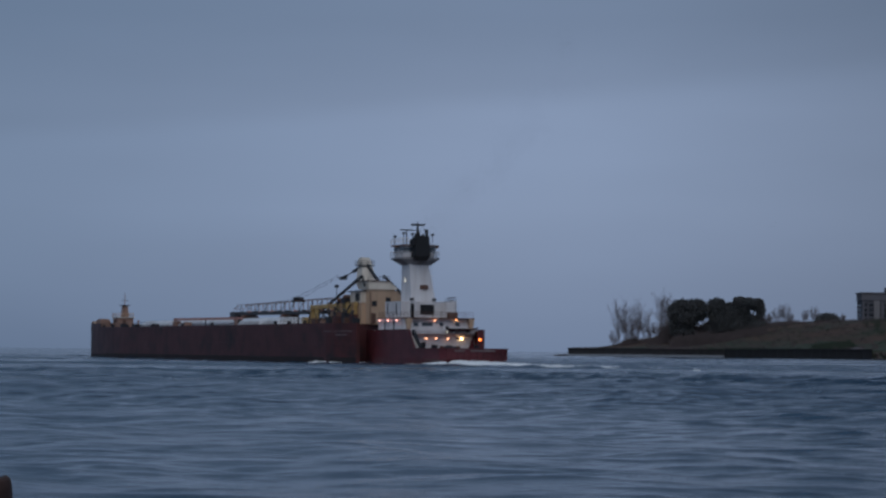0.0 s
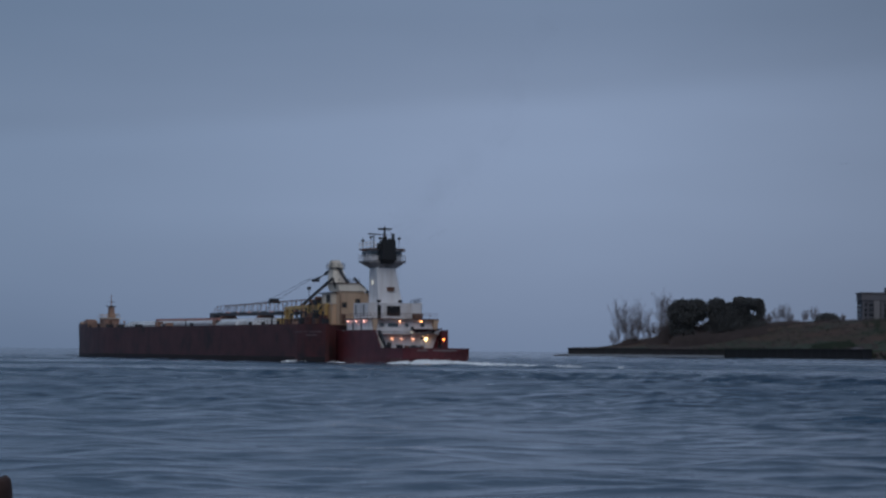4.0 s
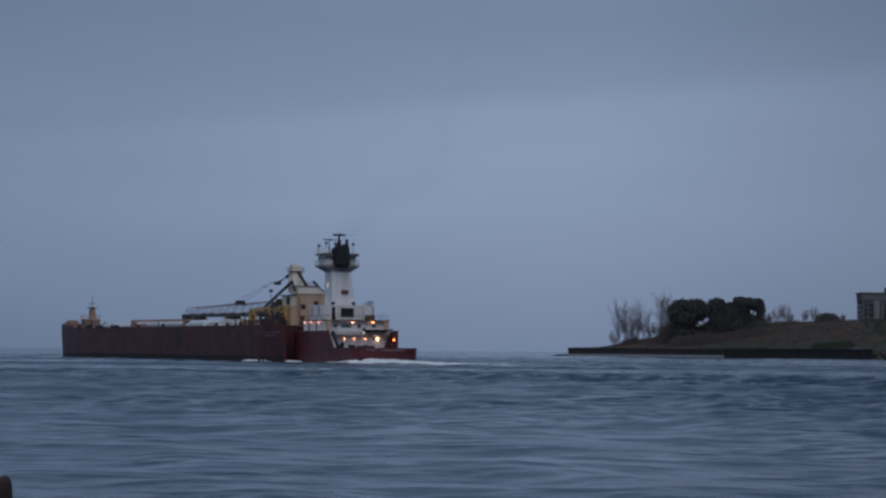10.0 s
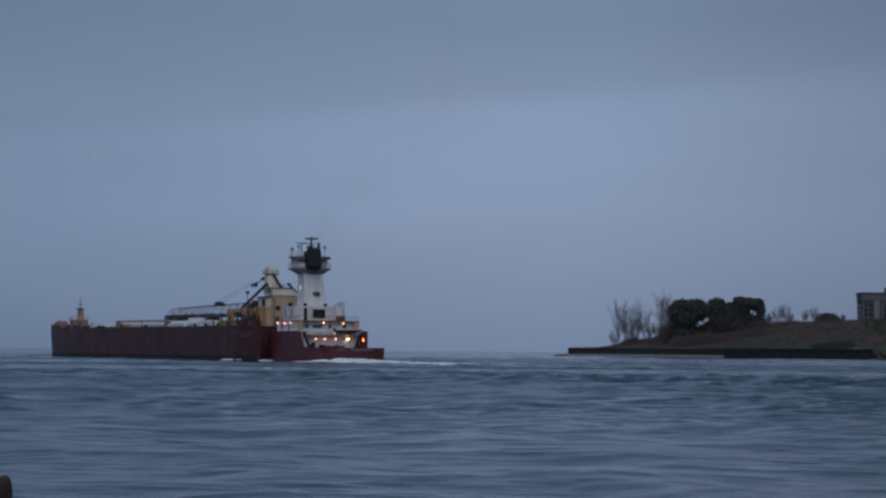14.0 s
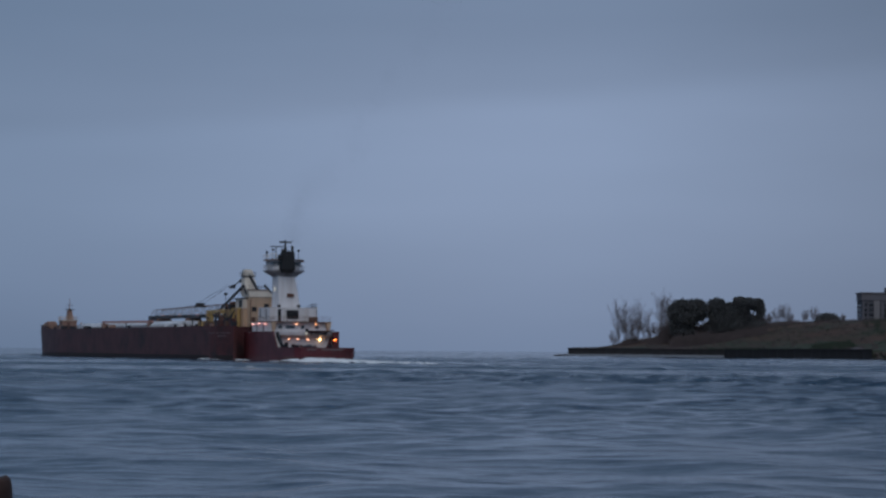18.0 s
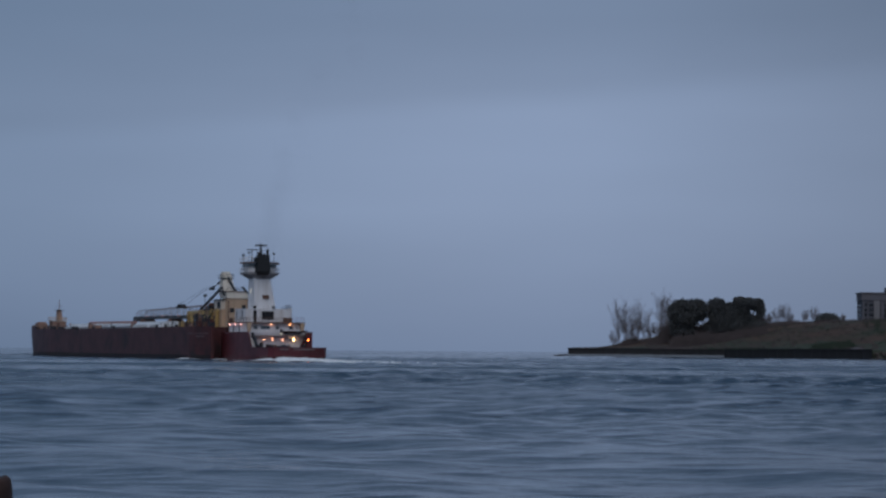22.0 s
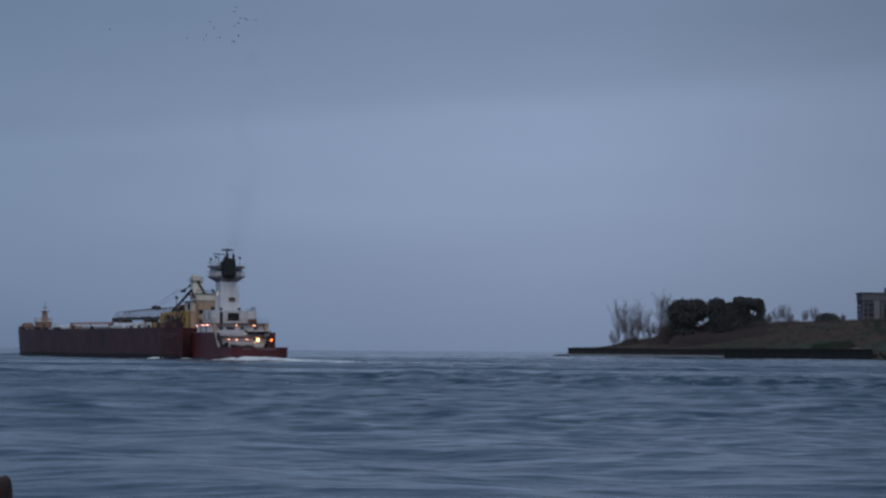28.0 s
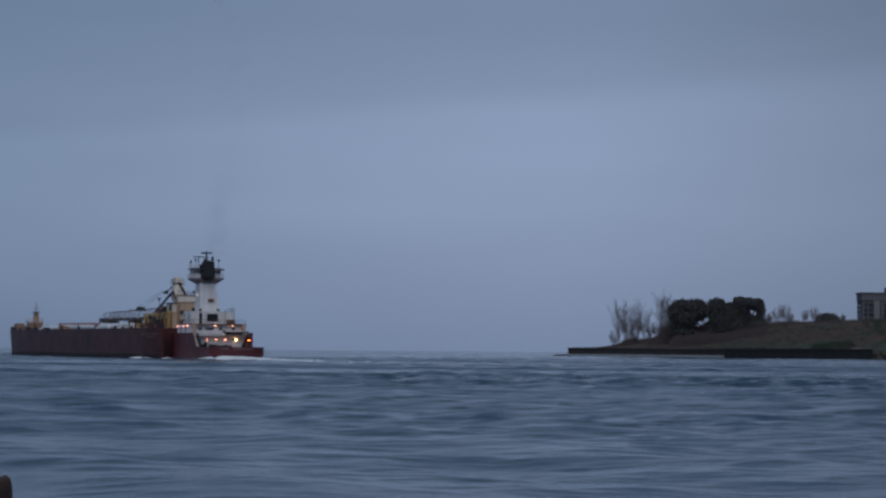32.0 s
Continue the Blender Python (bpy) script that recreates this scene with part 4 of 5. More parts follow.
def build_water():
    xs, step = [0.0], 0.16
    while xs[-1] < 5200:
        if xs[-1] > 14:
            step *= 1.022
        xs.append(xs[-1] + step)
    xs = np.array([-x for x in xs[:0:-1]] + xs)
    ys, step = [30.0], 0.13
    while ys[-1] < 5600:
        step = max(0.13, 0.0036 * (ys[-1] - 44))
        ys.append(ys[-1] + step)
    back, step, y = [], 0.4, 30.0
    while y > -900:
        y -= step
        step *= 1.25
        back.append(y)
    ys = np.array(back[::-1] + ys)
    X, Y = np.meshgrid(xs, ys)
    dx, dy = np.gradient(xs)[None, :], np.gradient(ys)[:, None]
    rng = np.random.RandomState(7)
    Z = np.zeros_like(X)

    def train(wave, ang, slope, much=1.0, sharp=0.22, bend=0.5):
        """One long-crested train of waves, left out where the sheet is too coarse to carry it."""
        nonlocal Z
        kx, ky = 2 * math.pi / wave * math.cos(ang), 2 * math.pi / wave * math.sin(ang)
        fade = np.clip(2.2 - (np.abs(kx) * dx + np.abs(ky) * dy) / 1.2, 0, 1)
        a, b = rng.uniform(0, 6.28, 2)
        ph = kx * X + ky * Y + a + bend * np.sin(0.9 / wave * X + 0.35 / wave * Y + b) + 0.5 * np.sin(0.07 * X + 0.05 * Y + b)
        Z += slope * wave / 4.44 * much * fade * (np.sin(ph) - sharp * np.cos(2 * ph))

    # cat's-paws: patches of ruffled water between smooth ones, wider than they are deep
    paw = np.zeros_like(X)
    for i in range(9):
        size = 7.0 * 1.32 ** i
        ang = rng.uniform(0, 6.28)
        q = 2 * math.pi / size
        paw += 0.8 ** abs(i - 3) * np.sin(0.55 * q * X * math.cos(ang) + q * Y * (0.35 + 0.4 * abs(math.sin(ang))) + rng.uniform(0, 6.28) + 1.3 * np.sin(0.31 * q * X - 0.23 * q * Y + i))
    paw = np.clip(0.46 + 0.36 * paw, 0, 1)
    paw = paw * paw * (3 - 2 * paw)
    # calmer in the lee of the shore, rougher out in the stream
    band = np.zeros_like(X)
    for i in range(6):
        size = 70.0 * 1.3 ** i
        q = 2 * math.pi / size
        band += np.sin(0.35 * q * X * (1 if i % 2 else -0.6) + q * Y + rng.uniform(0, 6.28) + 1.1 * np.sin(0.5 * q * X + 0.3 * q * Y + i))
    band = 1 + np.clip(0.30 * band, -0.75, 0.75) * np.clip((Y - 110) / 80, 0, 1)
    stream = band * (0.62 + FAR * np.clip((Y - 80) / 150, 0, 1)) * (1 + 0.9 * np.clip((X / np.maximum(Y, 40) - 0.03) / 0.17, -0.1, 1))
    far = band * np.clip((Y - 120) / 130, 0, 1) * np.clip((950 - Y) / 350, 0.1, 1)
    for i in range(26):
        train(0.34 * 1.07 ** i, radians(86) + rng.normal(0, 0.75), RIPPLE * rng.uniform(0.6, 1.2), (0.10 + 1.25 * paw) * stream, 0.22, 1.2)
    # the chop, in two crossing directions, and the longer swell under it
    for i in range(12):
        train(2.3 * 1.10 ** i, radians((58, 112)[i % 2]) + rng.normal(0, 0.45), CHOP * rng.uniform(0.6, 1.2), (0.35 + 0.8 * paw) * (1 + 0.9 * far), 0.3, 1.0)
    for i in range(10):
        train(6.0 * 1.13 ** i, radians(82) + rng.normal(0, 0.75), SWELL * rng.uniform(0.6, 1.2), 1 + 0.3 * far, 0.3, 1.2)
    # short steep crests in groups, thin and long
    for i in range(16):
        wave = 1.0 * 1.09 ** i
        ang = radians(82) + rng.normal(0, 0.2)
        kx, ky = 2 * math.pi / wave * math.cos(ang), 2 * math.pi / wave * math.sin(ang)
        fade = np.clip(2.0 - (np.abs(kx) * dx + np.abs(ky) * dy) / 0.9, 0, 1)
        a, b, c, d = rng.uniform(0, 6.28, 4)
        q = 2 * math.pi / (wave * 4.5)
        group = np.sin(q * X + 0.35 * q * Y + a + 1.2 * np.sin(0.31 * q * Y + d)) * np.sin(1.1 * q * Y - 0.3 * q * X + b + np.sin(0.4 * q * X))
        s = np.sin(kx * X + ky * Y + c + 0.7 * np.sin(0.23 * X + 0.11 * Y + d))
        Z += CREST * wave ** 0.6 * fade * stream ** 0.9 * np.clip(group * 2.2 - 1.0, 0, 1) * ((1 + s) / 2) ** 12
    rows, cols = X.shape
    me = bpy.data.meshes.new("water")
    me.vertices.add(rows * cols)
    me.vertices.foreach_set("co", np.stack([X, Y, Z], -1).astype(np.float32).ravel())
    idx = np.arange(rows * cols).reshape(rows, cols)
    quads = np.stack([idx[:-1, :-1], idx[:-1, 1:], idx[1:, 1:], idx[1:, :-1]], -1).reshape(-1, 4)
    me.loops.add(quads.size)
    me.loops.foreach_set("vertex_index", quads.ravel().astype(np.int32))
    me.polygons.add(len(quads))
    me.polygons.foreach_set("loop_start", np.arange(0, quads.size, 4, dtype=np.int32))
    me.polygons.foreach_set("use_smooth", np.ones(len(quads), dtype=bool))
    me.update()
    me.validate()
    me.materials.append(WATER)
    return tagged(new("water", me), "choppy grey-blue river water under an overcast dusk", "water", kind="structure")


water = build_water()

# ---------------------------------------------------------------- the headland


def shore(x):
    """Distance of the quay line: the tip of the headland lies farther off."""
    return 1123.0 - x


def ridge(x):
    """Height of the headland's crest along its length."""
    pts = ((62, 4.3), (74, 4.5), (82, 5.4), (88, 7.2), (100.4, 10.0), (112.7, 13.0), (124.7, 14.6), (136.5, 16.0), (148, 16.5), (170, 17.7), (195, 18.7), (300, 19.0))
    for (a, za), (b, zb) in zip(pts, pts[1:]):
        if x <= b:
            return za + (zb - za) * max((x - a) / (b - a), 0)
    return pts[-1][1]


def ground_z(X, y):
    """Height of the headland's ground; it fans out away from the water."""
    x = X * 1123.0 / (y + X)
    d = y - shore(x) - 3
    if d < 0:
        return 4.0
    f = min(d / 88, 1.0)
    f = f * f * (3 - 2 * f)
    back = min(max(0.0, (d - 190) / 120), 1.0)
    z = 4.25 + (ridge(x) - 4.25) * f * (1 - back) + 0.45 * noise.noise((X * 0.06, y * 0.06, 0)) * min(d / 15, 1)
    return max(z, 2.4)


def build_headland():
    bm = bmesh.new()
    nx, ny = 160, 60
    vs = []
    for i in range(nx + 1):
        x = 64.5 + (330 - 64.5) * i / nx
        row = []
        for j in range(ny + 1):
            y = shore(x) + 1.4 + 560 * (j / ny) ** 1.5
            X = x * y / shore(x)
            row.append(bm.verts.new((X, y, ground_z(X, y))))
        vs.append(row)
    for i in range(nx):
        for j in range(ny):
            bm.faces.new((vs[i][j], vs[i + 1][j], vs[i + 1][j + 1], vs[i][j + 1]))
    edge = [vs[i][0] for i in range(nx + 1)] + [vs[nx][j] for j in range(1, ny + 1)] + [vs[i][ny] for i in range(nx - 1, -1, -1)] + [vs[0][j] for j in range(ny - 1, 0, -1)]
    low = [bm.verts.new((v.co.x, v.co.y, -3)) for v in edge]
    for i in range(len(edge)):
        j = (i + 1) % len(edge)
        bm.faces.new((edge[i], low[i], low[j], edge[j]))
    g = part("headland_ground", bm, GRASS, smooth=True)
    g.data.materials.append(VERGE)
    for p in g.data.polygons:
        c = p.center
        x = c.x * 1123.0 / (c.y + c.x)
        if c.y - shore(x) < 27 + 16 * noise.noise((c.x * 0.05, c.y * 0.05, 3.0)) + 0.12 * (x - 120):
            p.material_index = 1
    tagged(g, "low grassy headland, brown-green winter turf", "ground", kind="structure")


build_headland()


def build_quay():
    """The sheet-pile quay wall: corrugated piles under a concrete cap, in two runs."""
    for x0, x1, out, top, mat in ((63, 132, 0.0, 4.25, CONCRETE), (132, 189.5, -2.5, 4.5, SHEET_PILE)):
        wall = thing("quay_wall", "dark sheet-pile quay wall along the headland" if mat is SHEET_PILE else "weathered low concrete breakwater wall", "quay wall", kind="structure")
        n = int((x1 - x0) / 1.6)
        for i in range(n):
            a, b = x0 + (x1 - x0) * i / n, x0 + (x1 - x0) * (i + 1) / n
            o = out - ((0.45 if mat is SHEET_PILE else 0.12) if i % 2 else 0.0)
            bm = bmesh.new()
            ya, yb = shore(a) + o, shore(b) + o
            h = top - 0.55 + 0.04 * ((i * 7) % 5)
            prism(bm, [(a, ya, -2), (b, yb, -2), (b, yb + 2.5, -2), (a, ya + 2.5, -2)], [(a, ya, h), (b, yb, h), (b, yb + 2.5, h), (a, ya + 2.5, h)])
            part("pile_panel", bm, mat, wall)
            # an added pale slope stands in for the bright water along the wall
            if mat is CONCRETE:
                h = 1.0 + 0.05 * (i % 3)
                part("bright_strip_block", prism(bmesh.new(), [(a, ya - 4.2, -1), (b - 0.05, yb - 4.2, -1), (b - 0.05, yb, -1), (a, ya, -1)], [(a, ya - 0.9, h), (b - 0.05, yb - 0.9, h), (b - 0.05, yb, h + 0.15), (a, ya, h + 0.15)]), BRIGHT_STRIP, wall)
        m = int((x1 - x0) / 9)
        for i in range(m):
            a, b = x0 + (x1 - x0) * i / m, x0 + (x1 - x0) * (i + 1) / m - 0.08
            ya, yb = shore(a) + out - 0.8, shore(b) + out - 0.8
            part("cap_block", prism(bmesh.new(), [(a, ya, top - 0.6), (b, yb, top - 0.6), (b, yb + 5.5, top - 0.6), (a, ya + 5.5, top - 0.6)], [(a, ya, top), (b, yb, top), (b, yb + 5.5, top), (a, ya + 5.5, top)]), mat, wall, bevel=0.05)
    kerb = thing("coping_strip", "pale stone coping along the wall's top", "coping", kind="structure")
    for i in range(10):
        a, b = 113.5 + i * 2.1, 115.5 + i * 2.1
        ya, yb = shore(a) - 0.7, shore(b) - 0.7
        part("coping_stone", prism(bmesh.new(), [(a, ya, 4.24), (b, yb, 4.24), (b, yb + 0.9, 4.24), (a, ya + 0.9, 4.24)], [(a, ya, 4.47), (b, yb, 4.47), (b, yb + 0.9, 4.47), (a, ya + 0.9, 4.47)]), COPING, kerb)
    spit = thing("low_spit", "low dark stone spit off the wall's end", "breakwater", kind="structure")
    rng = random.Random(3)
    for i in range(26):
        x = 56.5 + i * 0.28
        bm = bmesh.new()
        bmesh.ops.create_icosphere(bm, subdivisions=1, radius=0.6)
        for v in bm.verts:
            v.co = Vector((v.co.x * 1.3, v.co.y * 1.3, v.co.z * 0.7)) * rng.uniform(0.8, 1.2) + Vector((x, shore(x) + rng.uniform(0, 2), 0.25 + 0.02 * i))
        part("stone", bm, ROCK, spit)
    bank = thing("rubble_bank", "brownish rubble stones at the water's edge", "rocks", kind="structure")
    for i in range(150):
        x = 189.2 + rng.uniform(0, 34)
        d = rng.uniform(-1, 5)
        r = rng.uniform(0.5, 1.2)
        bm = bmesh.new()
        bmesh.ops.create_icosphere(bm, subdivisions=1, radius=r)
        for v in bm.verts:
            v.co = v.co * rng.uniform(0.75, 1.2) + Vector((x, shore(x) + d - 2, max(0.1, d * 0.65)))
        part("stone", bm, ROCK, bank)


build_quay()


# ---------------------------------------------------------------- trees


def bare_tree(x, y, high, wide, seed, lean=0.0, stems=6, label="tall bare tree with a haze of fine upright twigs"):
    """A leafless tree: a forked trunk, ascending limbs and fine twigs all along them."""
    rng = random.Random(seed)
    t = thing("bare_tree", label, "tree", "bare trees on the headland", m=pose(x, y, ground_z(x, y) - 0.3))
    trunk, twigs = bmesh.new(), bmesh.new()
    fork = high * rng.uniform(0.10, 0.2)
    tube(trunk, (0, 0, 0), (lean * fork, 0, fork), high * 0.009 + 0.06, high * 0.007 + 0.04, 7)
    if high > 12:
        tube(trunk, (0, 0, 0), (lean * high * 0.6, 0, high * 0.6), high * 0.010, high * 0.004, 7)
    for i in range(stems):
        p = Vector((lean * fork, 0, fork * rng.uniform(0.7, 1.0)))
        side = (i + 0.5) / stems * 2 - 1
        way = Vector((side * wide * 1.5 + rng.gauss(0, 0.12) + lean, rng.gauss(0, 0.7) * wide, 1)).normalized()
        length, r = high * rng.uniform(0.78, 1.0) * (1 - 0.16 * abs(side)), high * 0.0020 + 0.02
        n = 7
        for k in range(n):
            way = (way + Vector((rng.uniform(-0.10, 0.10) - 0.05 * side * wide, rng.uniform(-0.10, 0.10), 0.10))).normalized()
            q = p + way * length / n
            tube(trunk, p, q, r, r * 0.82, 5)
            if k:
                for j in range(5):
                    w = (way + Vector((rng.gauss(0, 0.55), rng.gauss(0, 0.55), 0.15))).normalized()
                    a = p + (q - p) * rng.random()
                    size = (high * rng.uniform(0.09, 0.20) + 0.5) * (1.15 - 0.5 * k / n)
                    b = a + w * size
                    tube(twigs, a, b, 0.026, 0.015, 3)
                    for m in range(4):
                        w2 = (w + Vector((rng.gauss(0, 0.40), rng.gauss(0, 0.40), 0.35))).normalized()
                        c = a + (b - a) * rng.uniform(0.2, 1.0)
                        tube(twigs, c, c + w2 * size * rng.uniform(0.4, 0.85), 0.018, 0.009, 3)
            p, r = q, r * 0.82
    part("trunk", trunk, LIMB, t)
    part("bare_crown", twigs, TWIG, t, "haze of fine bare twigs")
    return t


def full_tree(x, y, lumps, trunk_high, seed, label, level=None):
    """A dense dark tree: lumps are (dx, dy, z, rx, rz) of the crown, z above the ground or above the height level; the leaves are small clumps on and in them."""
    rng = random.Random(seed)
    z0 = ground_z(x, y)
    if level is not None:
        lumps = [(dx, dy, z + level - z0, rx, rz) for dx, dy, z, rx, rz in lumps]
    t = thing("dense_tree", label, "tree", "dark trees on the headland", m=pose(x, y, z0 - 0.2))
    bm = bmesh.new()
    for i in range(3):
        top = Vector((rng.uniform(-1.5, 1.5), rng.uniform(-1, 1), trunk_high))
        tube(bm, (i * 0.5 - 0.5, 0, 0), top, 0.5, 0.25, 7)
        for dx, dy, z, rx, rz in lumps[:4]:
            tube(bm, top, (dx, dy, z), 0.22, 0.08, 5)
    part("trunk", bm, BARK, t)
    crown = bmesh.new()
    for dx, dy, z, rx, rz in lumps:
        inner = bmesh.new()
        bmesh.ops.create_icosphere(inner, subdivisions=3, radius=1)
        for v in inner.verts:
            k = 0.66 + 0.2 * noise.noise(v.co * 2.6 + Vector((seed, dx, z)))
            v.co = Vector((v.co.x * rx * k + dx, v.co.y * rx * k + dy, v.co.z * rz * k + z))
        me = bpy.data.meshes.new("lump")
        inner.to_mesh(me)
        inner.free()
        crown.from_mesh(me)
        bpy.data.meshes.remove(me)
        for i in range(int(190 * rx * rz) + 260):
            d = Vector((rng.gauss(0, 1), rng.gauss(0, 1), rng.gauss(0, 1))).normalized() * rng.uniform(0.70, 1.10)
            d *= 1 + 0.28 * noise.noise(d * 3.4 + Vector((dx, seed, z)))
            c = Vector((d.x * rx + dx, d.y * rx + dy, d.z * rz + z))
            s = rng.uniform(0.18, 0.5)
            q = [crown.verts.new(c + Vector((rng.uniform(-s, s), rng.uniform(-s, s), rng.uniform(-s, s)))) for _ in range(4)]
            crown.faces.new(q[:3])
            crown.faces.new((q[0], q[2], q[3]))
            crown.faces.new((q[1], q[3], q[2]))
    part("crown", crown, LEAF, t)
    return t


def set_trees():
    full_tree(121.5, 1045, [(0.5, 0.0, 17.9, 4.1, 2.1), (-3.0, 1.0, 16.0, 6.0, 3.8), (-2.4, 1.0, 12.6, 6.0, 2.8), (-4.0, 0.0, 22.8, 5.8, 5.4), (2.4, 0.0, 23.8, 6.7, 4.7), (-6.8, -1.0, 21.8, 3.2, 4.3), (6.3, 1.0, 24.7, 3.2, 3.5), (1.0, -1.0, 26.0, 5.6, 2.4), (-3.2, 1.0, 26.5, 3.2, 2.2), (-1.4, -1.0, 19.3, 6.2, 3.2), (6.1, 0.0, 21.2, 2.8, 3.0), (4.7, 0.0, 27.7, 2.4, 1.3), (-6.0, 1.0, 25.3, 2.2, 1.9)], 5.0, 1, "broad dense dark-crowned tree with a flat top", 0.0)
    full_tree(136.0, 1045, [(-4.2, 2.0, 15.1, 3.7, 2.1), (0.0, 1.0, 14.7, 4.7, 2.4), (-1.1, 0.0, 25.7, 3.9, 3.5), (-2.6, -1.0, 22.2, 2.6, 3.9), (1.4, 1.0, 23.3, 3.2, 4.1), (0.0, 0.0, 18.5, 4.1, 4.1), (-2.3, 1.0, 27.0, 2.1, 1.9), (0.9, -1.0, 27.8, 2.2, 1.5), (-3.7, 0.0, 24.0, 1.3, 1.9)], 5.0, 2, "dense dark tree with a round crown", 0.0)
    full_tree(143.5, 1045, [(-1.1, 0.0, 23.2, 4.1, 3.9), (-2.4, -1.0, 18.5, 4.9, 4.9), (1.8, 1.0, 18.1, 4.9, 4.5), (-3.3, 0.0, 25.2, 2.1, 1.9), (0.4, 0.0, 25.8, 2.2, 1.7), (-0.0, -1.0, 15.2, 6.2, 3.2)], 5.0, 3, "low dense dark tree between two taller ones", 0.0)
    full_tree(153.0, 1045, [(-6.0, 0.0, 26.8, 3.2, 3.2), (-2.1, -1.0, 26.8, 4.7, 2.6), (2.6, 1.0, 26.3, 3.5, 3.0), (4.5, 0.0, 23.3, 2.2, 2.8), (-3.9, -1.0, 23.0, 3.0, 3.7), (-3.2, 0.0, 18.6, 3.7, 4.3), (-0.4, 1.0, 18.1, 3.2, 2.8), (1.2, -1.0, 16.3, 4.9, 2.2), (4.9, 0.0, 17.5, 2.1, 0.7), (-7.7, 0.0, 28.6, 1.5, 1.5), (-5.3, 1.0, 29.4, 2.1, 0.9), (-1.1, -1.0, 28.7, 2.8, 1.1), (3.1, 0.0, 28.1, 2.4, 1.3), (3.7, 0.0, 20.5, 1.5, 0.9)], 5.0, 4, "wide dense dark tree with a gap under its crown", 0.0)
    full_tree(214.5, 1012, [(0, 0, 3.2, 2.4, 4.2), (0.9, 0, 6.5, 2.0, 3.2), (1.5, 0, 1.5, 2.8, 2.2)], 2.0, 7, "tall dark evergreen on the crest")
    full_tree(196.0, 1075, [(-0.6, 0, 2.2, 4.4, 3.2), (2.4, 0, 2.0, 3.4, 2.8), (-3.6, 0, 1.2, 3.0, 2.4), (4.6, 0, 1.0, 2.4, 2.0)], 1.0, 5, "low rounded dark evergreen bush")
    for x, y, high, wide, seed, lean in ((90.6, 1085, 20.6, 0.26, 11, -0.03), (93.6, 1085, 21.8, 0.22, 12, 0.0), (100.4, 1085, 20.6, 0.14, 13, -0.01), (103.4, 1085, 15.5, 0.2, 14, 0), (112.3, 1085, 19.8, 0.15, 15, 0.0), (116.0, 1085, 20.2, 0.2, 16, 0.02), (120.5, 1085, 16.1, 0.24, 17, 0), (126.8, 1085, 13.4, 0.3, 18, 0)):
        bare_tree(x, y, high, wide, seed, lean, 8)
    for x, y, high, seed in ((87.9, 1082, 6.7, 21), (95.2, 1082, 10.4, 22), (97.8, 1082, 9.1, 23), (106.2, 1082, 6.1, 24), (109.1, 1082, 7.3, 25), (171.8, 1082, 7.3, 26), (175.3, 1082, 8.2, 27), (186.0, 1082, 5.5, 28), (190.3, 1082, 6.7, 29), (116.1, 1082, 7.9, 30), (178.2, 1082, 4.9, 31), (204.9, 1082, 3.7, 32), (167.7, 1082, 4.9, 33)):
        bare_tree(x, y, high * 1.2, 0.55, seed, 0.0, 7, "small bare spreading shrub")


def brush(name, label, mat, seed, patches):
    """Thickets of thin leaning stems: patches are (x0, x1, y0, y1, low, high, spread, count)."""
    rng = np.random.RandomState(seed)
    verts, faces = [], []
    for x0, x1, y0, y1, low, high, spread, count in patches:
        clumps = [(rng.uniform(x0, x1), rng.uniform(y0, y1), rng.uniform(0.5, 1.0)) for _ in range(max(count // 14, 1))]
        for i in range(count):
            cx, cy, k = clumps[rng.randint(len(clumps))]
            x, y = cx + rng.normal(0, 0.7), cy + rng.normal(0, 0.7)
            h = rng.uniform(low, high) * k
            z = ground_z(x, y) - 0.1
            r = rng.uniform(0.03, 0.07)
            tip = (x + rng.normal(0, spread) * h, y + rng.normal(0, spread) * h, z + h)
            n = len(verts)
            verts += [(x - r, y - r * 0.6, z), (x + r, y - r * 0.6, z), (x, y + r, z), tip]
            faces += [(n, n + 1, n + 3), (n + 1, n + 2, n + 3), (n + 2, n, n + 3)]
    me = bpy.data.meshes.new(name)
    me.from_pydata(verts, [], faces)
    me.materials.append(mat)
    tagged(new(name, me), label, "shrubs", kind="stuff")


set_trees()
brush("dry_brush", "dry brown brush and tall weeds on the headland", BRUSH, 41, [
    (110, 126, 1050, 1072, 5.0, 12.0, 0.18, 7000), (122, 136, 1050, 1072, 3.0, 7.0, 0.2, 5000), (132, 162, 1050, 1072, 4.0, 8.0, 0.2, 6000), (112, 132, 1026, 1040, 2.5, 7.5, 0.22, 5200), (130, 158, 1026, 1040, 1.5, 5.0, 0.25, 5600), (88, 106, 1074, 1084, 1.5, 4.5, 0.25, 900), (93, 99, 1074, 1082, 3.0, 7.0, 0.2, 900), (104, 122, 1050, 1074, 1.5, 5.0, 0.25, 2600), (158, 176, 1040, 1060, 1.2, 3.4, 0.28, 2400), (68, 86, 1046, 1056, 0.5, 1.7, 0.3, 320),
    (160, 232, 1062, 1082, 0.8, 2.2, 0.3, 3800), (100, 235, 985, 1065, 0.8, 2.4, 0.4, 12000), (176, 196, 940, 975, 1.0, 2.8, 0.3, 900)])
brush("green_weeds", "dark green weeds and low briars on the slope", WEED, 43, [
    (120, 235, 955, 1050, 0.5, 1.5, 0.4, 8000), (200, 232, 955, 1010, 1.2, 3.2, 0.3, 2200), (170, 187, 950, 972, 1.6, 4.2, 0.25, 3600)])


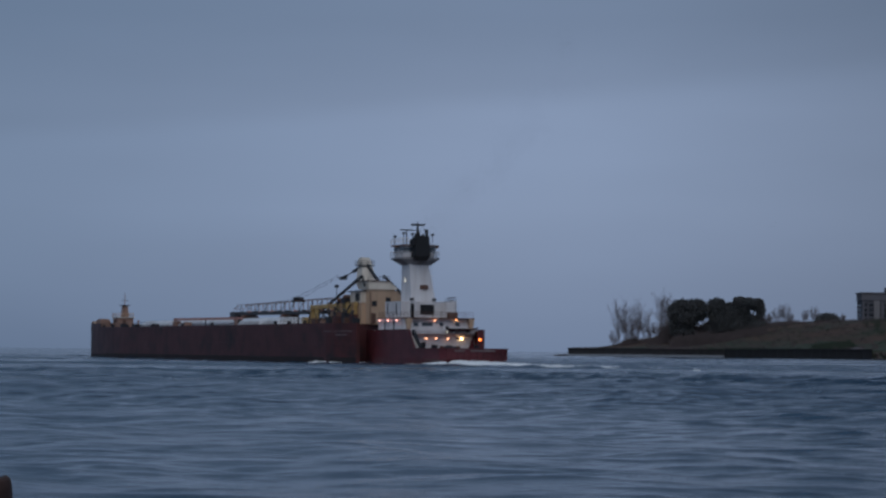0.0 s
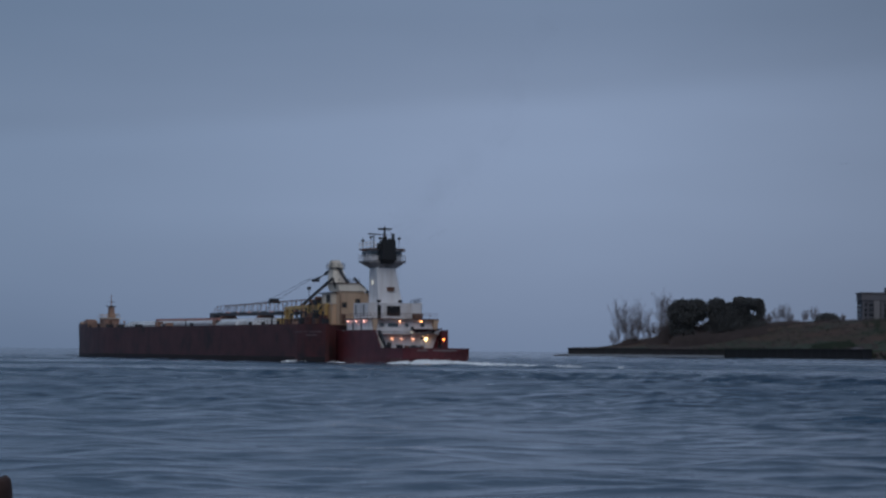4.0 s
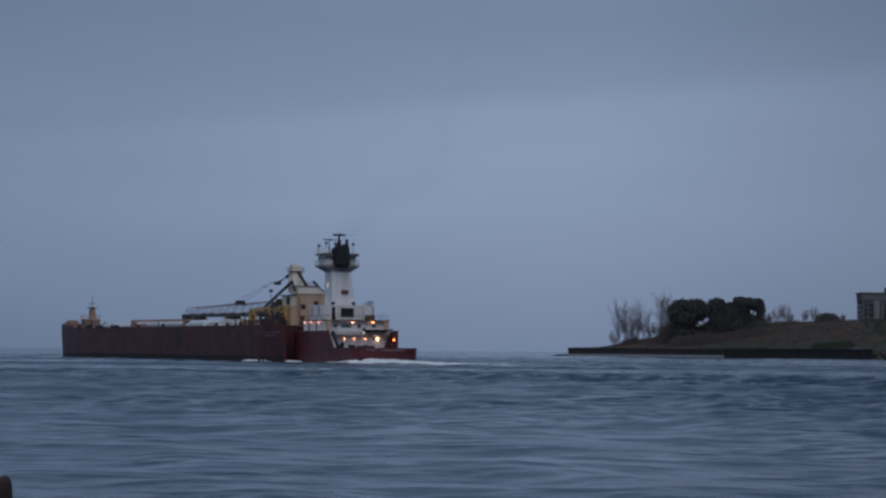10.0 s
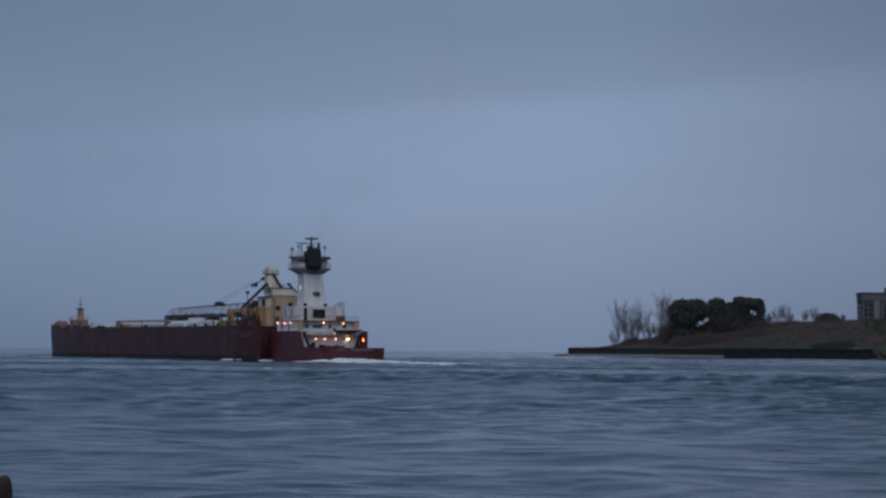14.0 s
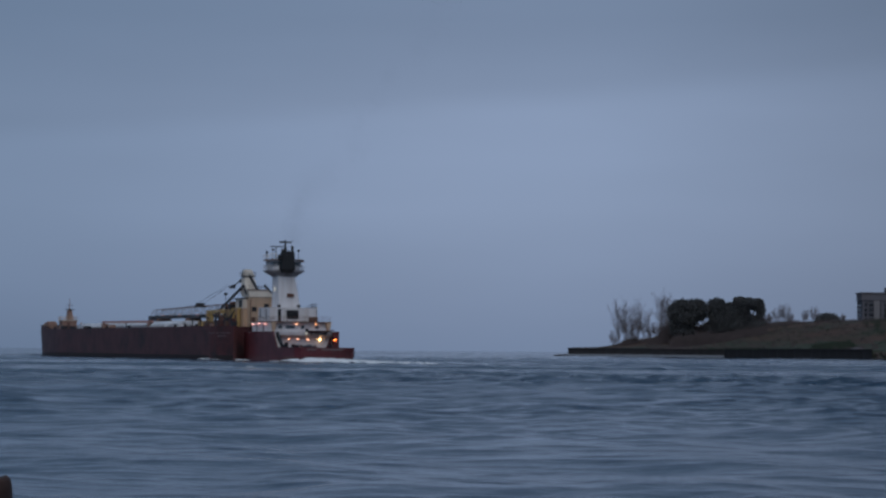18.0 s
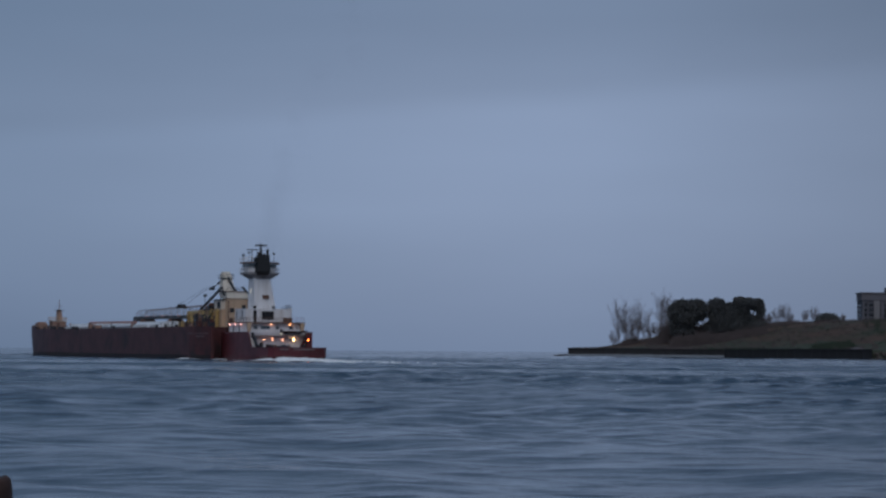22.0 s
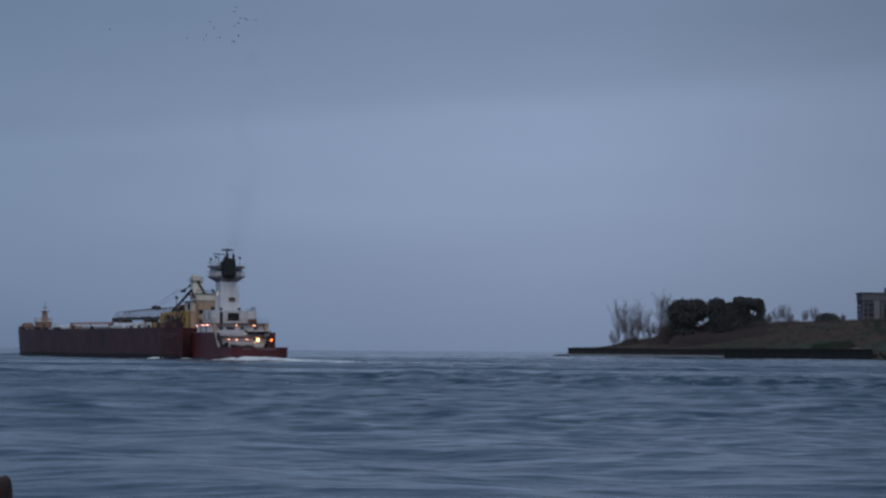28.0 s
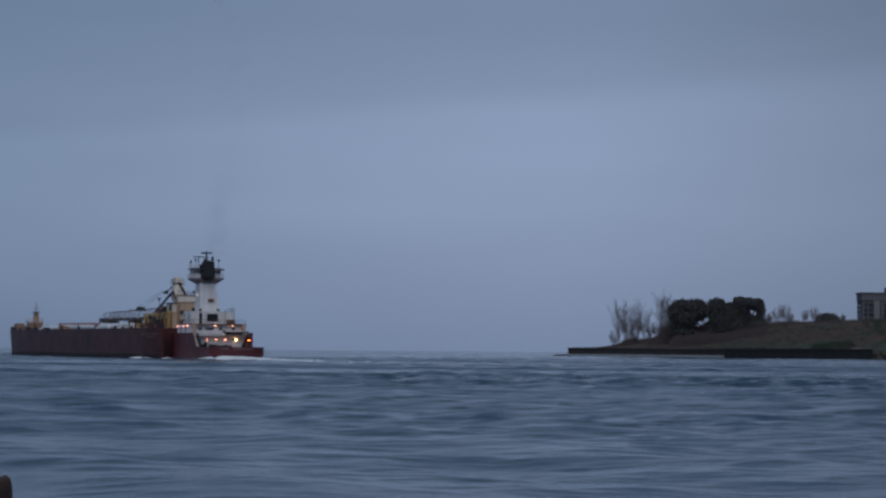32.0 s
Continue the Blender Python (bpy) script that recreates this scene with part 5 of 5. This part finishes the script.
# ---------------------------------------------------------------- apartment block beyond the ridge
def build_block():
    t = thing("apartment_building", "grey concrete apartment block with vertical fins beyond the ridge", "building", m=pose(248.6, 1250, 2.6))
    wide, deep, high, storey = 48.0, 16.0, 36.2, 3.0

    def box(x0, x1, y0, y1, z0, z1):
        return prism(bmesh.new(), [(x0, y0, z0), (x1, y0, z0), (x1, y1, z0), (x0, y1, z0)], [(x0, y0, z1), (x1, y0, z1), (x1, y1, z1), (x0, y1, z1)])

    part("wall", box(0, wide, 0, deep, 0, high - 4.4), FACADE_DARK, t)
    part("parapet", box(-0.9, wide + 0.9, -0.9, deep + 0.9, high - 0.7, high), FACADE, t, "pale roof parapet", bevel=0.1)
    part("top_storey", box(-0.3, wide + 0.3, -0.3, deep + 0.3, high - 4.4, high - 0.7), FACADE, t)
    part("ledge", box(-0.8, wide + 0.8, -0.8, deep, high - 4.7, high - 4.4), FACADE_DARK, t)
    part("penthouse", box(15.5, 30, 3, 12, high, high + 3.0), FACADE_DARK, t)
    fins = [(0, 1.0), (3.0, 3.6), (6.8, 10.2), (11.2, 12.6), (14.0, 16.6), (18.2, 20.4), (24, 26), (30, 32), (36, 38), (42, 44), (46.6, 48)]
    for a, b in fins:
        part("fin", box(a, b, -0.55, 0.02, 0, high - 4.7), FIN if b - a > 1.9 else FACADE, t)
    bays = [(b, a2) for (a, b), (a2, b2) in zip(fins, fins[1:])]
    for k in range(10):
        z = 0.9 + k * storey
        for a, b in bays:
            w = part("window", box(a + 0.25, b - 0.25, -0.12, -0.02, z, z + 1.7), GLASS, t)
            part("window_sill", box(a + 0.15, b - 0.15, -0.3, -0.02, z - 0.2, z), FACADE, w)
        for y in (2.5, 7.0, 11.5):
            part("window", box(-0.12, -0.02, y, y + 2.0, z, z + 1.6), GLASS, t)


build_block()

# a pale guard rail along the crest
def build_guard_rail():
    t = thing("guard_rail", "pale guard rail along the grassy crest", "fence")
    pts = [(192 + i * 2.0, 1058 - i * 1.4) for i in range(11)]
    for x, y in pts:
        part("rail_post", tube(bmesh.new(), (x, y, ground_z(x, y) - 0.3), (x, y, ground_z(x, y) + 1.1), 0.09, 0.09, 6), FACADE, t)
    for (x, y), (x2, y2) in zip(pts, pts[1:]):
        for h in (1.0, 0.55):
            part("rail_bar", tube(bmesh.new(), (x, y, ground_z(x, y) + h), (x2, y2, ground_z(x2, y2) + h), 0.07, 0.07, 6), FACADE, t)


build_guard_rail()

# a pale boat laid up bottom-up behind the wall
hull = thing("upturned_boat", "pale grey-white boat lying bottom-up behind the quay wall", "boat", m=pose(185.4, 943, ground_z(185.4, 943) - 0.05))
bm = bmesh.new()
rings = []
for i in range(9):
    f = i / 8
    w = 0.85 * math.sin(math.pi * (0.08 + 0.86 * f)) ** 0.6
    rings.append([bm.verts.new((-2.9 + 5.8 * f, w * math.cos(a), 0.12 + 0.95 * w / 0.85 * math.sin(a))) for a in (0, 0.5, 1.1, 1.57, 2.04, 2.64, math.pi)])
for a, b in zip(rings, rings[1:]):
    for i in range(6):
        bm.faces.new((a[i], a[i + 1], b[i + 1], b[i]))
    bm.faces.new((a[6], a[0], b[0], b[6]))
bm.faces.new(rings[0])
bm.faces.new(rings[-1][::-1])
part("boat_shell", bm, FACADE, hull, smooth=True)
part("keel", prism(bmesh.new(), [(-2.4, -0.05, 0.8), (2.4, -0.05, 0.8), (2.4, 0.05, 0.8), (-2.4, 0.05, 0.8)], [(-2.2, -0.04, 1.15), (2.2, -0.04, 1.15), (2.2, 0.04, 1.15), (-2.2, 0.04, 1.15)]), WOOD, hull)


# ---------------------------------------------------------------- the piling near the shore
def build_piling():
    t = thing("mooring_piling", "weathered dark brown wooden piling with a worn rounded top", "piling", m=pose(-2.632, 12.0, -0.02))
    bm = bmesh.new()
    n = 20
    rings = []
    for z, r in ((-2.5, 0.21), (0.4, 0.205), (1.3, 0.20), (1.66, 0.196), (1.77, 0.191), (1.812, 0.181), (1.832, 0.160)):
        ring = []
        for i in range(n):
            a = 2 * math.pi * i / n
            k = 1 + 0.05 * noise.noise((math.cos(a) * 2, math.sin(a) * 2, z * 0.5))
            ring.append(bm.verts.new((math.cos(a) * r * k, math.sin(a) * r * k, z + (0.02 * noise.noise((math.cos(a), math.sin(a), z)) if z > 1.5 else 0))))
        rings.append(ring)
    for a, b in zip(rings, rings[1:]):
        for i in range(n):
            bm.faces.new((a[i], a[(i + 1) % n], b[(i + 1) % n], b[i]))
    bm.faces.new(rings[-1])
    bm.faces.new(rings[0][::-1])
    part("timber", bm, WOOD, t, smooth=True)
    band = bmesh.new()
    lo = [(0.213 * math.cos(2 * math.pi * i / n), 0.213 * math.sin(2 * math.pi * i / n), 0.98) for i in range(n)]
    part("iron_band", prism(band, lo, [(x, y, 1.05) for x, y, z in lo]), STEEL, t)


build_piling()


# ---------------------------------------------------------------- foam, smoke and birds
def foam_mesh(name, strips, seed, label):
    """Foam as many low ragged lumps: strips are (s0, l0, s1, l1, width0, width1, height0, height1, count)."""
    rng = random.Random(seed)
    bm = bmesh.new()
    for s0, l0, s1, l1, w0, w1, h0, h1, count in strips:
        for i in range(count):
            f = rng.random() ** 1.3
            w, h = w0 + (w1 - w0) * f, h0 + (h1 - h0) * f
            side = rng.gauss(0, 0.4)
            s, l = s0 + (s1 - s0) * f, l0 + (l1 - l0) * f + side * w
            hh = h * (0.45 + 0.7 * rng.random()) * math.exp(-side * side * 1.5)
            r = rng.uniform(0.35, 1.0)
            rx, ry = r * rng.uniform(0.8, 1.6), r * rng.uniform(0.8, 1.8)
            n = 7
            base = [bm.verts.new((-l + rx * math.cos(6.283 * k / n) * rng.uniform(0.7, 1.2), s + ry * math.sin(6.283 * k / n) * rng.uniform(0.7, 1.2), -0.15)) for k in range(n)]
            mid = [bm.verts.new((-l + (v.co.x + l) * 0.62, s + (v.co.y - s) * 0.62, hh * rng.uniform(0.6, 1.0))) for v in base]
            top = bm.verts.new((-l, s, hh * 1.12))
            for k in range(n):
                j = (k + 1) % n
                bm.faces.new((base[k], base[j], mid[j], mid[k]))
                bm.faces.new((mid[k], mid[j], top))
    ob = part(name, bm, FOAM, None, smooth=True)
    return tagged(ob, label, "foam", kind="stuff")


stern_wake = foam_mesh("stern_wake", [(-31, 3.0, -39, 1.5, 5, 6, 0.8, 0.55, 280), (-30.5, -1.0, -46, -2.0, 6, 6, 0.7, 0.4, 260), (-25, 6.8, -33, 7.0, 0.7, 1.8, 0.3, 0.6, 90), (-40, 0, -72, -3, 5, 9, 0.44, 0.24, 150), (-62, -3, -100, -8, 8, 12, 0.24, 0.16, 24)], 5, "white churned foam of the tug's propeller wash")
side_wash = foam_mesh("side_wash", [(14, 12.4, 4, 10.5, 0.6, 1.2, 0.34, 0.26, 46), (1, 8.6, -4, 8.0, 0.6, 0.8, 0.35, 0.2, 40), (-10, 7.3, -27, 7.3, 0.3, 0.5, 0.06, 0.2, 50)], 6, "thin white wash along the hull")
stray_foam = foam_mesh("stray_foam", [(0, 0.6, 0.5, -0.6, 0.3, 0.3, 0.14, 0.08, 6), (3.5, 4.0, 3.7, 3.6, 0.2, 0.2, 0.08, 0.05, 2)], 8, "breaking wavelet of white foam beside the ship")


def build_bow_wave():
    """A low ridge of water that spreads from the bow to port."""
    rng = random.Random(17)
    bm = bmesh.new()
    rings = []
    for i in range(22):
        f = i / 21
        s, l = 225 - 19 * f, 1.5 + 21 * f ** 0.85
        high = 0.55 * (1 - f) ** 0.6 * rng.uniform(0.75, 1.1) + 0.05
        wide = 1.5 + 1.6 * f
        rings.append([bm.verts.new((-(l + d * wide * 0.75), s + d * wide * 0.65, high * math.exp(-2.2 * d * d) - 0.12)) for d in (-1.4, -0.9, -0.45, -0.15, 0.15, 0.45, 0.9, 1.4)])
    for a, b in zip(rings, rings[1:]):
        for i in range(7):
            bm.faces.new((a[i], a[i + 1], b[i + 1], b[i]))
    ob = part("bow_wave", bm, WATER, None, smooth=True)
    return tagged(ob, "low dark wave spreading from the barge's bow", "wave", kind="stuff")


bow_wave = build_bow_wave()


def build_smoke():
    """Each puff is a loose cloud of soot flecks, dense in its middle and thin at its rim."""
    smoke = thing("funnel_smoke", "thin brownish smoke trailing from the funnel", "smoke")
    rng = np.random.RandomState(12)
    puffs = []
    for i in range(60):
        verts, faces = [], []
        wide = rng.uniform(0.9, 1.9)
        for k in range(420):
            c = rng.normal(0, 1, 3) * (wide, wide, wide * 1.3)
            r = rng.uniform(0.011, 0.016)
            n = len(verts)
            verts += [tuple(c + r * np.array(d)) for d in ((1, 1, 1), (1, -1, -1), (-1, 1, -1), (-1, -1, 1))]
            faces += [(n, n + 1, n + 2), (n, n + 3, n + 1), (n, n + 2, n + 3), (n + 1, n + 3, n + 2)]
        me = bpy.data.meshes.new("smoke_puff")
        me.from_pydata(verts, [], faces)
        me.materials.append(SMOKE)
        ob = new("smoke_puff", me)
        ob.parent = smoke
        puffs.append((-12.0 + i * 0.74, ob, rng.uniform(-0.25, 0.25), rng.uniform(-0.2, 0.2)))
    return puffs


puffs = build_smoke()


def build_bird():
    b = thing("waterbird", "small dark waterbird in flight", "bird", "birds in flight")
    bm = bmesh.new()
    bmesh.ops.create_icosphere(bm, subdivisions=2, radius=0.5)
    for v in bm.verts:
        v.co = Vector((v.co.x * 0.62, v.co.y * 0.24, v.co.z * 0.22))
    part("body", bm, FEATHER, b, smooth=True)
    neck = tube(bmesh.new(), (0.25, 0, 0.02), (0.58, 0, 0.06), 0.05, 0.04, 6)
    part("neck", neck, FEATHER, b)
    wings = []
    for side in (-1, 1):
        bm = bmesh.new()
        prism(bm, [(0.16, 0, 0), (-0.14, 0, 0), (-0.10, side * 0.32, 0.02), (-0.12, side * 0.68, 0.0), (0.02, side * 0.70, 0.0), (0.12, side * 0.34, 0.02)], [(0.14, 0, 0.03), (-0.12, 0, 0.02), (-0.09, side * 0.32, 0.04), (-0.11, side * 0.68, 0.01), (0.01, side * 0.69, 0.015), (0.10, side * 0.34, 0.045)])
        w = part("wing", bm, FEATHER, b)
        w.location = (0.02, side * 0.08, 0.05)
        w.rotation_euler = (side * radians(18), 0, 0)
        wings.append(w)
    part("tail", prism(bmesh.new(), [(-0.26, -0.05, 0), (-0.46, -0.09, 0), (-0.46, 0.09, 0), (-0.26, 0.05, 0)], [(-0.26, -0.04, 0.03), (-0.46, -0.08, 0.015), (-0.46, 0.08, 0.015), (-0.26, 0.04, 0.03)]), FEATHER, b)
    for ob in b.children:
        ob.data.transform(Matrix.Scale(0.54, 4))
        ob.location = ob.location * 0.54
    return b


# three flocks: each is (birds, start of the line in metres at time zero, way in metres a second, spread)
def build_flocks():
    first = build_bird()
    made = []
    rng = random.Random(31)
    wedge = [(0, 0), (-1.6, -0.2), (-2.0, 0.2), (-3.4, -0.9), (-4.4, -1.1), (-3.9, 2.4), (-4.4, 1.6), (-3.6, 1.2), (-3.6, -3.1), (-4.0, -2.6), (-5.2, -3.9), (-4.6, -4.2), (-7.5, -3.9), (-9.5, -0.6), (-10.2, -3.7), (-8.8, -1.6), (-11.5, -3.5), (-15.0, -3.4), (-31.5, -1.8)]
    for i, (dx, dz) in enumerate(wedge):
        dx, dz = dx - 1.3, dz - 1.1
        b = first if i == 0 else copy_thing(first, pose(0, 0, 0))
        made.append((b, [(0.0, (-590.0 + dx, 450 + rng.uniform(-4, 4), 25.0 + dz)), (24.0, (-119.0 + dx, 450 + rng.uniform(-2, 2), 62.2 + dz)), (27.5, (-49.5 + dx, 450 + rng.uniform(-4, 4), 72.0 + dz)), (32.0, (40.0 + dx, 452, 93.0 + dz))], 0.0))
    for dx, dy, dz in ((0, 0, 0), (1.6, 1, 0.7), (-1.5, -1, -0.9), (3.0, 2, 1.4), (-2.6, 0, -1.8), (0.6, 2, -0.8)):
        b = copy_thing(first, pose(0, 0, 0))
        made.append((b, [(0.0, (185 + dx, 1180 + dy, 74 + dz)), (2.5, (50 + dx, 850 + dy, 53 + dz)), (6.0, (-51 + dx, 705 + dy, 38.6 + dz)), (9.5, (-137 + dx, 705 + dy, 38.9 + dz)), (32.0, (-690 + dx, 715 + dy, 50 + dz))], 180.0))
    for dx, dy, dz in ((0, 0, 0), (1.9, 1, 0.3), (-2.2, 0, -0.3)):
        b = copy_thing(first, pose(0, 0, 0))
        made.append((b, [(0.0, (330 + dx, 1250 + dy, 118 + dz)), (6.0, (130 + dx, 920 + dy, 86 + dz)), (10.5, (-16 + dx, 670 + dy, 62 + dz)), (12.0, (-54.0 + dx, 632 + dy, 54.7 + dz)), (14.0, (-104 + dx, 628 + dy, 60.4 + dz)), (32.0, (-550 + dx, 628 + dy, 112 + dz))], 180.0))
    return made


flocks = build_flocks()


# ---------------------------------------------------------------- what moves
def motions():
    times = [0.0, 2.0, 4.0, 6.0, 8.0, 10.0, 12.0, 14.0, 16.0, 18.0, 20.0, 22.0, 24.0, 26.0, 28.0, 30.0, 32.0]
    for ob in (barge, tug, stern_wake, side_wash, bow_wave):
        walk(ob, [(t, ship_pose(t)) for t in times])
    walk(boat, [(t, ship_pose(t) @ BOAT_AT) for t in times])
    walk(stray_foam, [(t, pose(x, y, 0)) for t, x, y in ((0.0, -5, 250), (8.0, -12.9, 261), (13.0, -17.5, 268), (20.0, -30, 300), (30.0, -42, 310), (32.0, -44.5, 313))])
    # the chop runs towards the shore
    walk(water, [(0.0, pose(0, 0, 0)), (16.0, pose(7.0, -14.0, 0)), (32.0, pose(14.0, -28.0, 0))])
    # each puff waits in the funnel, then rises and drifts off with the wind
    for born, ob, du, dv in puffs:
        steps = sorted({0.0, 32.0, *(round(k, 1) for k in (born - 1.2, born - 0.3, born, born + 1.5, born + 5, born + 10, born + 18) if 0 < k < 32)})
        rows = []
        for t in steps:
            age = t - born
            if age < -0.05:
                p = ship_pose(t) @ Vector((-0.3, -8.7, 4.8 if age < -1 else 21.5))
            else:
                p = ship_pose(born) @ Vector((-0.3, -8.7, 23.4)) + Vector((0.3 - 1.5 * min(max((born - 4) / 8, 0), 1) + du, 2.8 + dv, 1.9)) * age
                p.z += 5.0 * max(age - 10, 0)
            rows.append((t, Matrix.Translation(p) @ pose(0, 0, 0, 0, 0, 4 * max(age, 0))))
        walk(ob, rows)
    for ob, way, turn in flocks:
        walk(ob, [(t, pose(*p, 0, 0, turn)) for t, p in way])


motions()
